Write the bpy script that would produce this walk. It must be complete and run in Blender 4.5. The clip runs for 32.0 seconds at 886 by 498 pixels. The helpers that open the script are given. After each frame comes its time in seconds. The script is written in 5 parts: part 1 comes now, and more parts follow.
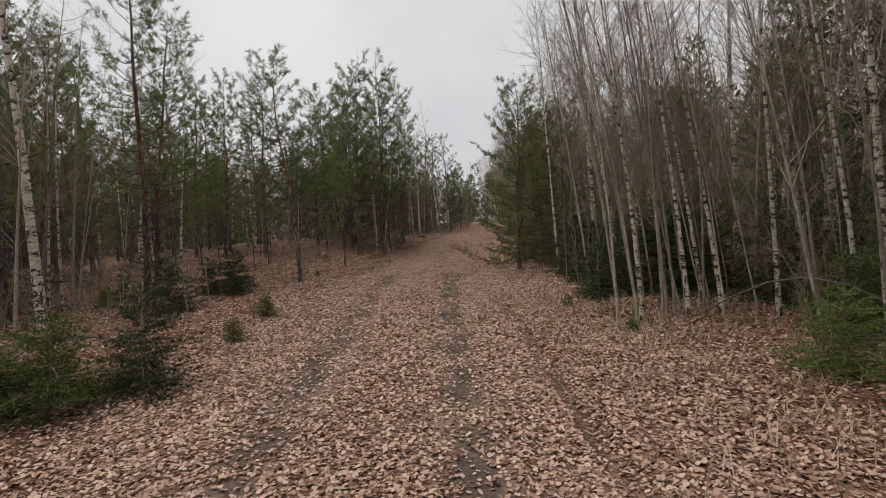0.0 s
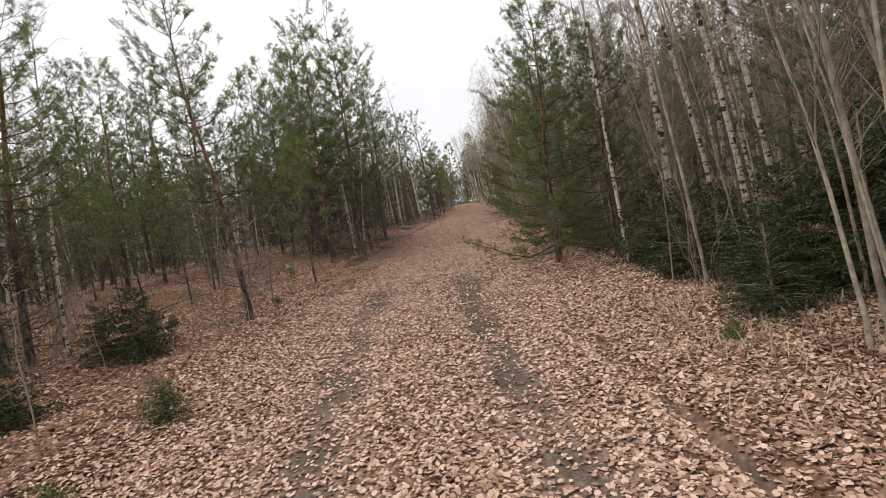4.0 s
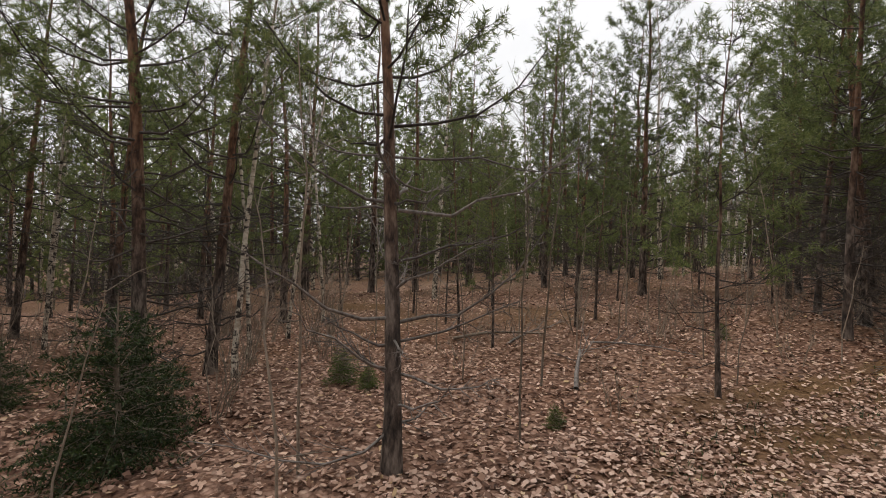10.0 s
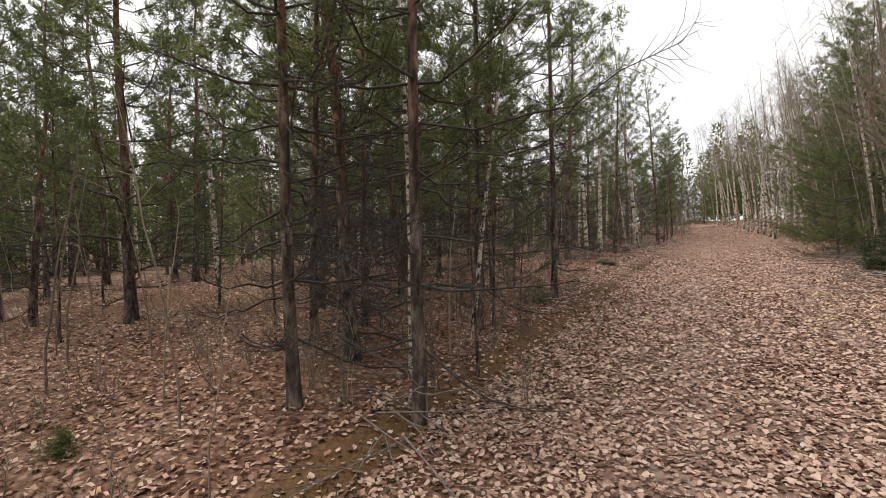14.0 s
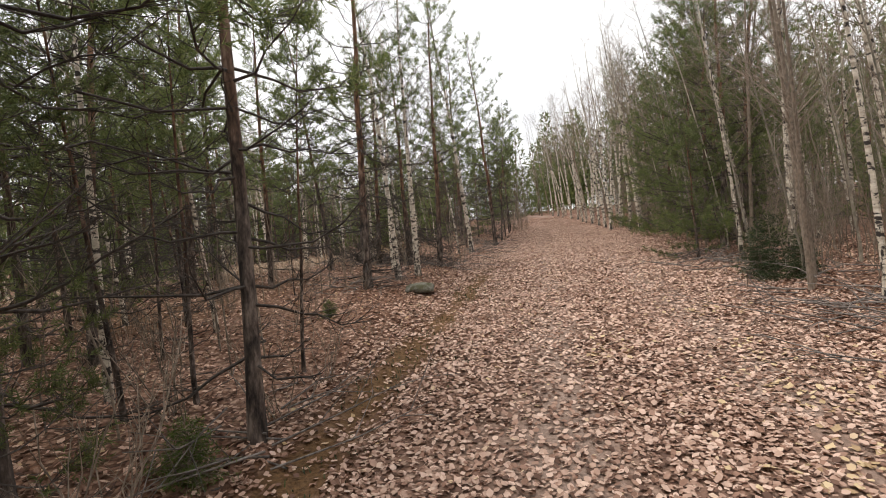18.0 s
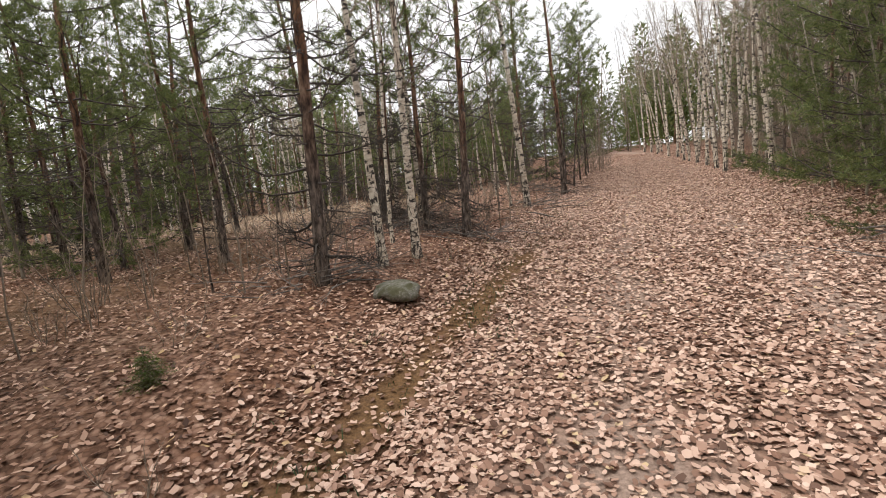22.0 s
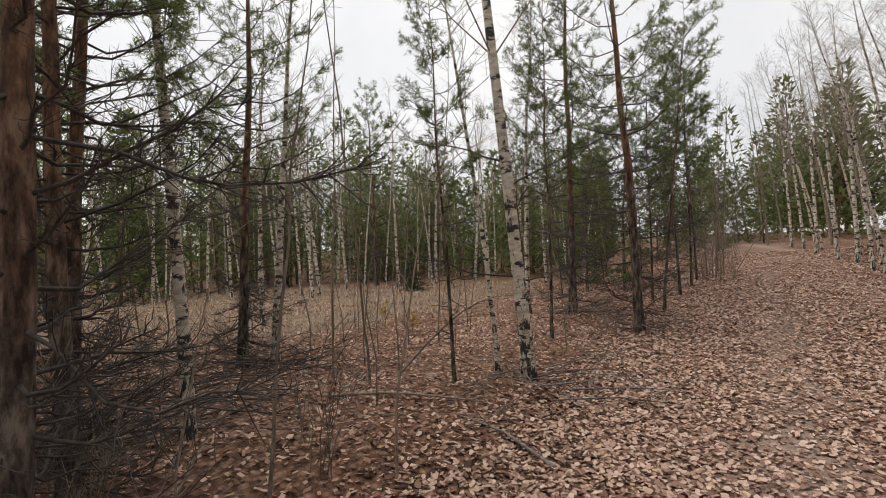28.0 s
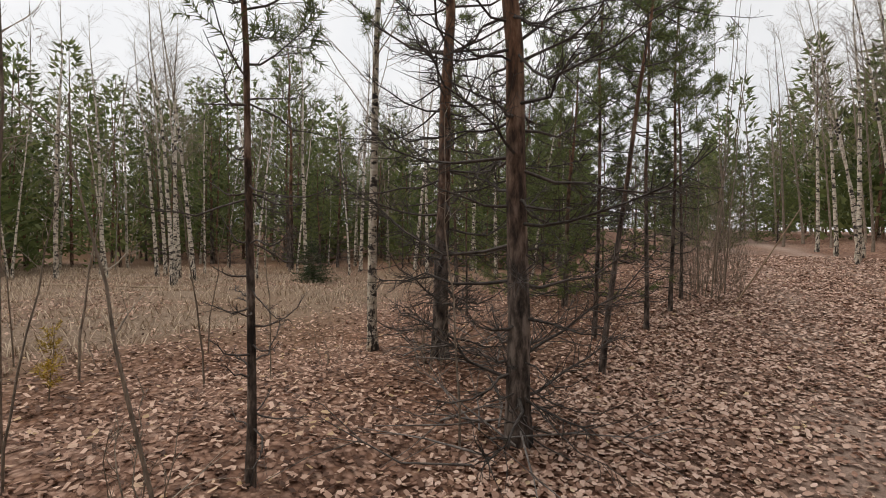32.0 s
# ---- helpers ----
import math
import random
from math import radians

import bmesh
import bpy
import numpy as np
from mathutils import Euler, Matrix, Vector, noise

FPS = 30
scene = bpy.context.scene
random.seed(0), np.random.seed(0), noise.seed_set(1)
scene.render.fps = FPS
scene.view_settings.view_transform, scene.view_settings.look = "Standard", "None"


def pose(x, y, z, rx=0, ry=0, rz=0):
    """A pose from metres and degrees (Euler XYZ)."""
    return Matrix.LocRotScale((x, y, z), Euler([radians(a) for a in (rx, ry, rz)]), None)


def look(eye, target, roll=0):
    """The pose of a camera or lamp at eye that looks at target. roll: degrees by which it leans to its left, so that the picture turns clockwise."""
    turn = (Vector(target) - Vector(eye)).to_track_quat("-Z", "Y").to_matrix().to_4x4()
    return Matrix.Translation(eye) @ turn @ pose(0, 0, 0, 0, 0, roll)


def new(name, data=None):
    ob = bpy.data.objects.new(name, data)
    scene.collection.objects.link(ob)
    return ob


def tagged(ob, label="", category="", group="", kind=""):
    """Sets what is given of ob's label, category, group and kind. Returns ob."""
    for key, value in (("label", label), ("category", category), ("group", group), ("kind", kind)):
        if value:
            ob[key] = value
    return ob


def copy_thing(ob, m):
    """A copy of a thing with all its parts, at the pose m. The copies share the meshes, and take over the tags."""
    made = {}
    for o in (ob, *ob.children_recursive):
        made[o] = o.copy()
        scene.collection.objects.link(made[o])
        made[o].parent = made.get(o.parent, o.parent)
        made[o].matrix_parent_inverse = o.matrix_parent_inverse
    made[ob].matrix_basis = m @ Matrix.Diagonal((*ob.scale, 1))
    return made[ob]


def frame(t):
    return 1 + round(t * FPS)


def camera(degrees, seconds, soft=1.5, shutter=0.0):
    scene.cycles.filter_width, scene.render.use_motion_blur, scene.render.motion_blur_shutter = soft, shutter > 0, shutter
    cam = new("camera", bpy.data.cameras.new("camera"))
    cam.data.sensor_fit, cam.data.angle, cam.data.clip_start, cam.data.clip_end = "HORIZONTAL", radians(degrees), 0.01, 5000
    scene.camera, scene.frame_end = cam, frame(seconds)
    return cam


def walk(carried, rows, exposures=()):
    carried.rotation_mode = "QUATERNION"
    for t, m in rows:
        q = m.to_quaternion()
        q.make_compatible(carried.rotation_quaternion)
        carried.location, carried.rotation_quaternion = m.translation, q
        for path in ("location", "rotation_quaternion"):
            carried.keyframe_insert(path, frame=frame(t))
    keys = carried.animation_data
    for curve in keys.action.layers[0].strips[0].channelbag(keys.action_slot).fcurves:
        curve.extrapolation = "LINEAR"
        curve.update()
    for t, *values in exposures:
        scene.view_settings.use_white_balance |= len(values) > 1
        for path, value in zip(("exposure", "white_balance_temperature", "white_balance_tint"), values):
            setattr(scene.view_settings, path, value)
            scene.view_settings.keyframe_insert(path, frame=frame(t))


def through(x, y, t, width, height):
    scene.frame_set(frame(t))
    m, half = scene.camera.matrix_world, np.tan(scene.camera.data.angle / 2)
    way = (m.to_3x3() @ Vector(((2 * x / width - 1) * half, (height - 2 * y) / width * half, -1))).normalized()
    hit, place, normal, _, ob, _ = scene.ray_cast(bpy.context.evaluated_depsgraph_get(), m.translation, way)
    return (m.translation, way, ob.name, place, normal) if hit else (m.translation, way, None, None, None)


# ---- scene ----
cam = camera(84.0, 32.0, soft=0.95)
PATH = [
    (0, (-0.005, 0.226, 1.881), (0.03, 2.225, 1.829), -2.9),
    (0.5, (-0.04, 0.726, 1.878), (0.442, 2.665, 1.783), -4.3),
    (1, (-0.063, 1.213, 1.871), (0.836, 2.992, 1.704), -5.8),
    (1.5, (-0.046, 1.642, 1.878), (1.116, 3.257, 1.668), -6.9),
    (2, (-0.075, 2.035, 1.921), (1.249, 3.513, 1.672), -7.9),
    (2.5, (-0.185, 2.408, 1.992), (1.231, 3.782, 1.665), -8.1),
    (3, (-0.255, 2.86, 2.0), (0.91, 4.459, 1.708), -8.9),
    (3.5, (-0.349, 3.366, 2.018), (0.33, 5.235, 1.801), -9.7),
    (4, (-0.419, 3.827, 2.043), (-0.301, 5.82, 1.925), -9.6),
    (4.5, (-0.431, 4.371, 2.048), (-0.886, 6.318, 2.028), -8.4),
    (6.5, (-0.251, 6.984, 2.179), (-1.922, 8.081, 2.248), -0.3),
    (7, (-0.276, 7.473, 2.174), (-1.949, 8.567, 2.237), 0.1),
    (7.5, (-0.318, 7.983, 2.173), (-1.991, 9.076, 2.242), 0.3),
    (8, (-0.341, 8.461, 2.153), (-2.009, 9.562, 2.231), 0.6),
    (8.5, (-0.394, 8.993, 2.168), (-2.066, 10.088, 2.244), 0.5),
    (9, (-0.447, 9.476, 2.209), (-2.111, 10.586, 2.264), 0.8),
    (9.5, (-0.546, 9.982, 2.246), (-2.212, 11.088, 2.292), 0.7),
    (10, (-0.636, 10.5, 2.217), (-2.285, 11.631, 2.25), 1.4),
    (10.5, (-0.705, 11.045, 2.216), (-2.351, 12.18, 2.263), 1.7),
    (11, (-0.706, 11.556, 2.272), (-2.359, 12.68, 2.312), 2.5),
    (11.5, (-0.67, 11.99, 2.299), (-2.348, 13.078, 2.328), 2.9),
    (12, (-0.65, 12.458, 2.332), (-2.308, 13.577, 2.353), 3.1),
    (12.5, (-0.623, 12.906, 2.355), (-2.1, 14.254, 2.367), 2.6),
    (13, (-0.66, 13.468, 2.464), (-1.851, 15.074, 2.448), -0.0),
    (13.5, (-0.608, 14.076, 2.476), (-1.446, 15.892, 2.443), -0.9),
    (14, (-0.578, 14.641, 2.492), (-1.217, 16.536, 2.463), -1.6),
    (14.5, (-0.435, 15.202, 2.482), (-0.921, 17.141, 2.449), -1.2),
    (15, (-0.324, 15.797, 2.501), (-0.68, 17.764, 2.46), -1.7),
    (15.5, (-0.243, 16.339, 2.557), (-0.479, 18.324, 2.503), -0.6),
    (17.5, (-0.096, 18.481, 2.783), (-0.139, 20.479, 2.7), -5.7),
    (18, (-0.015, 18.99, 2.804), (-0.077, 20.988, 2.728), -5.4),
    (18.5, (0.072, 19.515, 2.799), (-0.016, 21.508, 2.67), -5.8),
    (19, (0.182, 20.015, 2.818), (0.202, 21.993, 2.524), -6.2),
    (19.5, (0.261, 20.457, 2.778), (0.401, 22.406, 2.353), -7.6),
    (20, (0.337, 20.828, 2.812), (0.576, 22.743, 2.284), -8.6),
    (20.5, (0.46, 21.215, 2.864), (0.752, 23.116, 2.316), -8.8),
    (21, (0.54, 21.615, 2.87), (0.787, 23.533, 2.356), -8.6),
    (21.5, (0.634, 22.046, 2.897), (0.68, 23.999, 2.468), -7.5),
    (22, (0.674, 22.412, 2.942), (0.268, 24.348, 2.643), -5.8),
    (22.5, (0.68, 22.799, 2.994), (-0.36, 24.498, 2.815), -4.7),
    (23, (0.709, 23.12, 3.034), (-0.819, 24.407, 2.938), -2.4),
    (23.5, (0.67, 23.526, 3.013), (-0.968, 24.673, 2.988), -1.5),
    (24, (0.734, 23.983, 3.041), (-0.737, 25.338, 3.025), -0.8),
    (24.5, (0.821, 24.53, 3.057), (-0.456, 26.07, 3.055), -0.3),
    (25, (0.9, 25.054, 3.073), (-0.15, 26.756, 3.092), 0.5),
    (25.5, (0.978, 25.598, 3.094), (-0.007, 27.338, 3.12), 0.2),
    (26, (1.089, 26.129, 3.099), (0.143, 27.891, 3.128), -0.6),
    (26.5, (1.228, 26.681, 3.146), (0.315, 28.46, 3.166), -0.4),
    (28.5, (1.57, 29.127, 3.364), (0.799, 30.973, 3.366), -2.3),
    (29, (1.639, 29.671, 3.372), (0.721, 31.448, 3.368), -2.2),
    (29.5, (1.689, 30.258, 3.39), (0.705, 31.999, 3.377), -2.4),
    (30, (1.745, 30.819, 3.376), (0.739, 32.547, 3.371), -2.0),
    (30.5, (1.742, 31.414, 3.345), (0.729, 33.138, 3.343), -2.6),
    (31, (1.791, 31.971, 3.368), (0.868, 33.745, 3.338), -1.8),
    (31.5, (1.867, 32.576, 3.311), (1.036, 34.395, 3.277), -1.0),
    (32, (1.989, 33.14, 3.366), (1.201, 34.976, 3.289), 1.2),
]
walk(cam, [(t, look(eye, target, roll)) for t, eye, target, roll in PATH], [(0, -0.3), (1, 0.0), (2, 0.3), (3, 0.6), (4, 0.3), (7, -0.05), (9, 0.03), (11, 0.14), (13, 0.42), (15, 0.48), (18, 0.55), (19, 0.62), (20, 0.75), (22.5, 0.62), (24, 0.5), (26, 0.22), (29, 0.02), (31, 0.1), (32, 0.02)])

# ---------------------------------------------------------------- light
world = bpy.data.worlds.new("overcast")
scene.world = world
world.use_nodes = True
wn, wl = world.node_tree.nodes, world.node_tree.links
wn.clear()
w_out = wn.new("ShaderNodeOutputWorld")
w_bg = wn.new("ShaderNodeBackground")
w_sky = wn.new("ShaderNodeTexSky")
w_sky.sky_type, w_sky.sun_disc = "NISHITA", False
w_sky.sun_elevation, w_sky.sun_rotation = radians(68), radians(-65)
w_sky.air_density, w_sky.dust_density, w_sky.ozone_density = 1.0, 6.0, 1.0
w_grey = wn.new("ShaderNodeHueSaturation")       # cloud cover takes the blue out
w_grey.inputs["Saturation"].default_value = 0.10
w_cloud = wn.new("ShaderNodeMixRGB")             # an even layer of cloud over the clear sky
w_cloud.inputs["Fac"].default_value = 0.72
wl.new(w_sky.outputs["Color"], w_grey.inputs["Color"])
w_co = wn.new("ShaderNodeTexCoord")
w_noise = wn.new("ShaderNodeTexNoise")           # soft unevenness of the cloud layer
w_noise.inputs["Scale"].default_value, w_noise.inputs["Detail"].default_value = 2.2, 5
w_soft = wn.new("ShaderNodeValToRGB")
w_soft.color_ramp.elements[0].position, w_soft.color_ramp.elements[0].color = 0.35, (5.7, 5.75, 5.95, 1)
w_soft.color_ramp.elements[1].position, w_soft.color_ramp.elements[1].color = 0.62, (7.2, 7.1, 7.05, 1)
wl.new(w_co.outputs["Generated"], w_noise.inputs["Vector"])
wl.new(w_noise.outputs["Fac"], w_soft.inputs["Fac"])
wl.new(w_soft.outputs["Color"], w_cloud.inputs["Color2"])
wl.new(w_grey.outputs["Color"], w_cloud.inputs["Color1"])
wl.new(w_cloud.outputs["Color"], w_bg.inputs["Color"])
wl.new(w_bg.outputs["Background"], w_out.inputs["Surface"])
w_bg.inputs["Strength"].default_value = 0.15

sun = new("sun", bpy.data.lights.new("sun", "SUN"))
sun.data.energy, sun.data.angle, sun.data.color = 1.5, radians(40), (1.0, 0.94, 0.86)
sun.matrix_world = look((0, 0, 30), (11, 5, 0))

# ---------------------------------------------------------------- materials


def material(name):
    m = bpy.data.materials.new(name)
    m.use_nodes = True
    n = m.node_tree.nodes
    return m, n, m.node_tree.links, n["Principled BSDF"]


def ramp(n, stops):
    r = n.new("ShaderNodeValToRGB")
    while len(r.color_ramp.elements) < len(stops):
        r.color_ramp.elements.new(0.5)
    for e, (p, c) in zip(r.color_ramp.elements, stops):
        e.position, e.color = p, (*c, 1)
    return r


def noise_tex(n, l, coord, scale, detail=4, rough=0.6, stretch=None):
    t = n.new("ShaderNodeTexNoise")
    t.inputs["Scale"].default_value, t.inputs["Detail"].default_value, t.inputs["Roughness"].default_value = scale, detail, rough
    if stretch:
        mp = n.new("ShaderNodeMapping")
        mp.inputs["Scale"].default_value = stretch
        l.new(coord, mp.inputs["Vector"])
        coord = mp.outputs["Vector"]
    l.new(coord, t.inputs["Vector"])
    return t


def bump(n, l, height, bsdf, strength, distance):
    b = n.new("ShaderNodeBump")
    b.inputs["Strength"].default_value, b.inputs["Distance"].default_value = strength, distance
    l.new(height, b.inputs["Height"])
    l.new(b.outputs["Normal"], bsdf.inputs["Normal"])


def mix(n, l, fac, a, b):
    m = n.new("ShaderNodeMixRGB")
    for value, slot in ((fac, "Fac"), (a, "Color1"), (b, "Color2")):
        if isinstance(value, (int, float)):
            m.inputs[slot].default_value = value
        elif isinstance(value, tuple):
            m.inputs[slot].default_value = (*value, 1)
        else:
            l.new(value, m.inputs[slot])
    return m.outputs["Color"]


def bark_pine():
    m, n, l, b = material("pine_bark")
    co = n.new("ShaderNodeTexCoord").outputs["Object"]
    plates = noise_tex(n, l, co, 16, 5, 0.65, (1, 1, 0.32))
    base = ramp(n, [(0.38, (0.016, 0.012, 0.010)), (0.5, (0.088, 0.066, 0.054)), (0.64, (0.25, 0.2, 0.168))])
    upper = ramp(n, [(0.38, (0.055, 0.028, 0.018)), (0.52, (0.18, 0.092, 0.052)), (0.66, (0.31, 0.185, 0.115))])
    l.new(plates.outputs["Fac"], base.inputs["Fac"])
    l.new(plates.outputs["Fac"], upper.inputs["Fac"])
    sep = n.new("ShaderNodeSeparateXYZ")
    l.new(co, sep.inputs["Vector"])
    wob = noise_tex(n, l, co, 1.3, 2)
    add = n.new("ShaderNodeMath")
    add.operation = "MULTIPLY_ADD"
    l.new(wob.outputs["Fac"], add.inputs[0])
    add.inputs[1].default_value = 2.5
    l.new(sep.outputs["Z"], add.inputs[2])
    high = n.new("ShaderNodeMapRange")
    high.inputs["From Min"].default_value, high.inputs["From Max"].default_value = 2.2, 4.2
    l.new(add.outputs[0], high.inputs["Value"])
    l.new(mix(n, l, high.outputs["Result"], base.outputs["Color"], upper.outputs["Color"]), b.inputs["Base Color"])
    b.inputs["Roughness"].default_value = 0.9
    bump(n, l, plates.outputs["Fac"], b, 0.9, 0.02)
    return m


def bark_birch():
    m, n, l, b = material("birch_bark")
    co = n.new("ShaderNodeTexCoord").outputs["Object"]
    fine = noise_tex(n, l, co, 9, 4, 0.6, (1, 1, 2.2))
    white = ramp(n, [(0.32, (0.36, 0.295, 0.225)), (0.5, (0.58, 0.51, 0.415)), (0.7, (0.76, 0.70, 0.60))])
    l.new(fine.outputs["Fac"], white.inputs["Fac"])
    bands = noise_tex(n, l, co, 3.0, 5, 0.7, (1.6, 1.6, 3.6))
    marks = ramp(n, [(0.525, (0, 0, 0)), (0.565, (1, 1, 1))])
    l.new(bands.outputs["Fac"], marks.inputs["Fac"])
    sep = n.new("ShaderNodeSeparateXYZ")
    l.new(co, sep.inputs["Vector"])
    foot = n.new("ShaderNodeMapRange")
    foot.inputs["From Min"].default_value, foot.inputs["From Max"].default_value = 1.6, 0.05
    foot.inputs["To Max"].default_value = 0.13
    l.new(sep.outputs["Z"], foot.inputs["Value"])
    cracks = noise_tex(n, l, co, 12, 3, 0.7, (1.6, 1.6, 0.5))
    s = n.new("ShaderNodeMath")
    s.operation = "ADD"
    l.new(cracks.outputs["Fac"], s.inputs[0])
    l.new(foot.outputs["Result"], s.inputs[1])
    rough = ramp(n, [(0.61, (0, 0, 0)), (0.67, (1, 1, 1))])
    l.new(s.outputs[0], rough.inputs["Fac"])
    dark = n.new("ShaderNodeMixRGB")
    dark.blend_type = "LIGHTEN"
    dark.inputs["Fac"].default_value = 1
    l.new(marks.outputs["Color"], dark.inputs["Color1"])
    l.new(rough.outputs["Color"], dark.inputs["Color2"])
    l.new(mix(n, l, dark.outputs["Color"], white.outputs["Color"], (0.035, 0.028, 0.024)), b.inputs["Base Color"])
    b.inputs["Roughness"].default_value = 0.75
    bump(n, l, cracks.outputs["Fac"], b, 0.4, 0.008)
    return m


def bark_grey(name, a, c, scale=14):
    m, n, l, b = material(name)
    co = n.new("ShaderNodeTexCoord").outputs["Object"]
    t = noise_tex(n, l, co, scale, 5, 0.65, (1, 1, 0.5))
    r = ramp(n, [(0.32, a), (0.68, c)])
    l.new(t.outputs["Fac"], r.inputs["Fac"])
    rnd = n.new("ShaderNodeObjectInfo").outputs["Random"]
    hsv = n.new("ShaderNodeHueSaturation")
    vary = n.new("ShaderNodeMapRange")
    vary.inputs["To Min"].default_value, vary.inputs["To Max"].default_value = 0.7, 1.35
    l.new(rnd, vary.inputs["Value"])
    l.new(vary.outputs["Result"], hsv.inputs["Value"])
    l.new(r.outputs["Color"], hsv.inputs["Color"])
    l.new(hsv.outputs["Color"], b.inputs["Base Color"])
    b.inputs["Roughness"].default_value = 0.88
    bump(n, l, t.outputs["Fac"], b, 0.5, 0.006)
    return m


def leaf_mat(name, stops, rough=0.6, through=0.25, spread=0.25):
    """Needles, blades and leaves: the colour differs from piece to piece and from plant to plant."""
    m, n, l, b = material(name)
    piece = n.new("ShaderNodeNewGeometry").outputs["Random Per Island"]
    r = ramp(n, stops)
    l.new(piece, r.inputs["Fac"])
    rnd = n.new("ShaderNodeObjectInfo").outputs["Random"]
    vary = n.new("ShaderNodeMapRange")
    vary.inputs["To Min"].default_value, vary.inputs["To Max"].default_value = 1 - spread, 1 + spread
    l.new(rnd, vary.inputs["Value"])
    hsv = n.new("ShaderNodeHueSaturation")
    l.new(vary.outputs["Result"], hsv.inputs["Value"])
    l.new(r.outputs["Color"], hsv.inputs["Color"])
    l.new(hsv.outputs["Color"], b.inputs["Base Color"])
    b.inputs["Roughness"].default_value = rough
    b.inputs["Specular IOR Level"].default_value = 0.3
    if through:
        tr = n.new("ShaderNodeBsdfTranslucent")
        mx = n.new("ShaderNodeMixShader")
        mx.inputs["Fac"].default_value = through
        l.new(hsv.outputs["Color"], tr.inputs["Color"])
        l.new(b.outputs["BSDF"], mx.inputs[1])
        l.new(tr.outputs["BSDF"], mx.inputs[2])
        l.new(mx.outputs["Shader"], n["Material Output"].inputs["Surface"])
    return m


def ground_mat():
    """Leaf mould, bare road mud, moss and dry grass, mixed by the ground's own zones."""
    m, n, l, b = material("forest_floor")
    co = n.new("ShaderNodeTexCoord").outputs["Object"]

    def zone(name):
        a = n.new("ShaderNodeAttribute")
        a.attribute_name = name
        return a.outputs["Fac"]

    cells = n.new("ShaderNodeTexVoronoi")
    cells.inputs["Scale"].default_value = 23
    l.new(co, cells.inputs["Vector"])
    leafy = ramp(n, [(0.0, (0.12, 0.068, 0.047)), (0.3, (0.27, 0.162, 0.115)), (0.6, (0.43, 0.285, 0.218)), (0.8, (0.31, 0.18, 0.12)), (1.0, (0.56, 0.405, 0.32))])
    sepc = n.new("ShaderNodeSeparateColor")
    l.new(cells.outputs["Color"], sepc.inputs["Color"])
    l.new(sepc.outputs["Red"], leafy.inputs["Fac"])
    edge = ramp(n, [(0.25, (1, 1, 1)), (0.62, (0.55, 0.5, 0.48))])
    l.new(cells.outputs["Distance"], edge.inputs["Fac"])
    mul = n.new("ShaderNodeMixRGB")
    mul.blend_type = "MULTIPLY"
    mul.inputs["Fac"].default_value = 1
    l.new(leafy.outputs["Color"], mul.inputs["Color1"])
    l.new(edge.outputs["Color"], mul.inputs["Color2"])
    patch = noise_tex(n, l, co, 0.55, 4)
    humus = ramp(n, [(0.35, (0.72, 0.62, 0.56)), (0.65, (1.0, 1.0, 1.0))])
    l.new(patch.outputs["Fac"], humus.inputs["Fac"])
    litter = n.new("ShaderNodeMixRGB")
    litter.blend_type = "MULTIPLY"
    litter.inputs["Fac"].default_value = 1
    l.new(mul.outputs["Color"], litter.inputs["Color1"])
    l.new(humus.outputs["Color"], litter.inputs["Color2"])
    grit = noise_tex(n, l, co, 38, 6, 0.7)
    mud = ramp(n, [(0.3, (0.18, 0.126, 0.1)), (0.55, (0.32, 0.23, 0.183)), (0.75, (0.44, 0.325, 0.265))])
    l.new(grit.outputs["Fac"], mud.inputs["Fac"])
    moss = ramp(n, [(0.3, (0.078, 0.044, 0.021)), (0.6, (0.165, 0.092, 0.042)), (0.8, (0.235, 0.15, 0.066))])
    l.new(grit.outputs["Fac"], moss.inputs["Fac"])
    straw = ramp(n, [(0.3, (0.11, 0.072, 0.05)), (0.6, (0.26, 0.19, 0.135)), (0.8, (0.40, 0.31, 0.23))])
    l.new(grit.outputs["Fac"], straw.inputs["Fac"])
    c = mix(n, l, zone("mud"), litter.outputs["Color"], mud.outputs["Color"])
    wet = ramp(n, [(0.3, (0.05, 0.037, 0.028)), (0.55, (0.115, 0.086, 0.065)), (0.75, (0.2, 0.152, 0.118))])
    l.new(grit.outputs["Fac"], wet.inputs["Fac"])
    c = mix(n, l, zone("wet"), c, wet.outputs["Color"])
    c = mix(n, l, zone("moss"), c, moss.outputs["Color"])
    c = mix(n, l, zone("straw"), c, straw.outputs["Color"])
    l.new(c, b.inputs["Base Color"])
    b.inputs["Roughness"].default_value = 0.92
    b.inputs["Specular IOR Level"].default_value = 0.2
    hsum = n.new("ShaderNodeMath")
    hsum.operation = "ADD"
    l.new(grit.outputs["Fac"], hsum.inputs[0])
    l.new(cells.outputs["Distance"], hsum.inputs[1])
    bump(n, l, hsum.outputs[0], b, 0.7, 0.02)
    return m


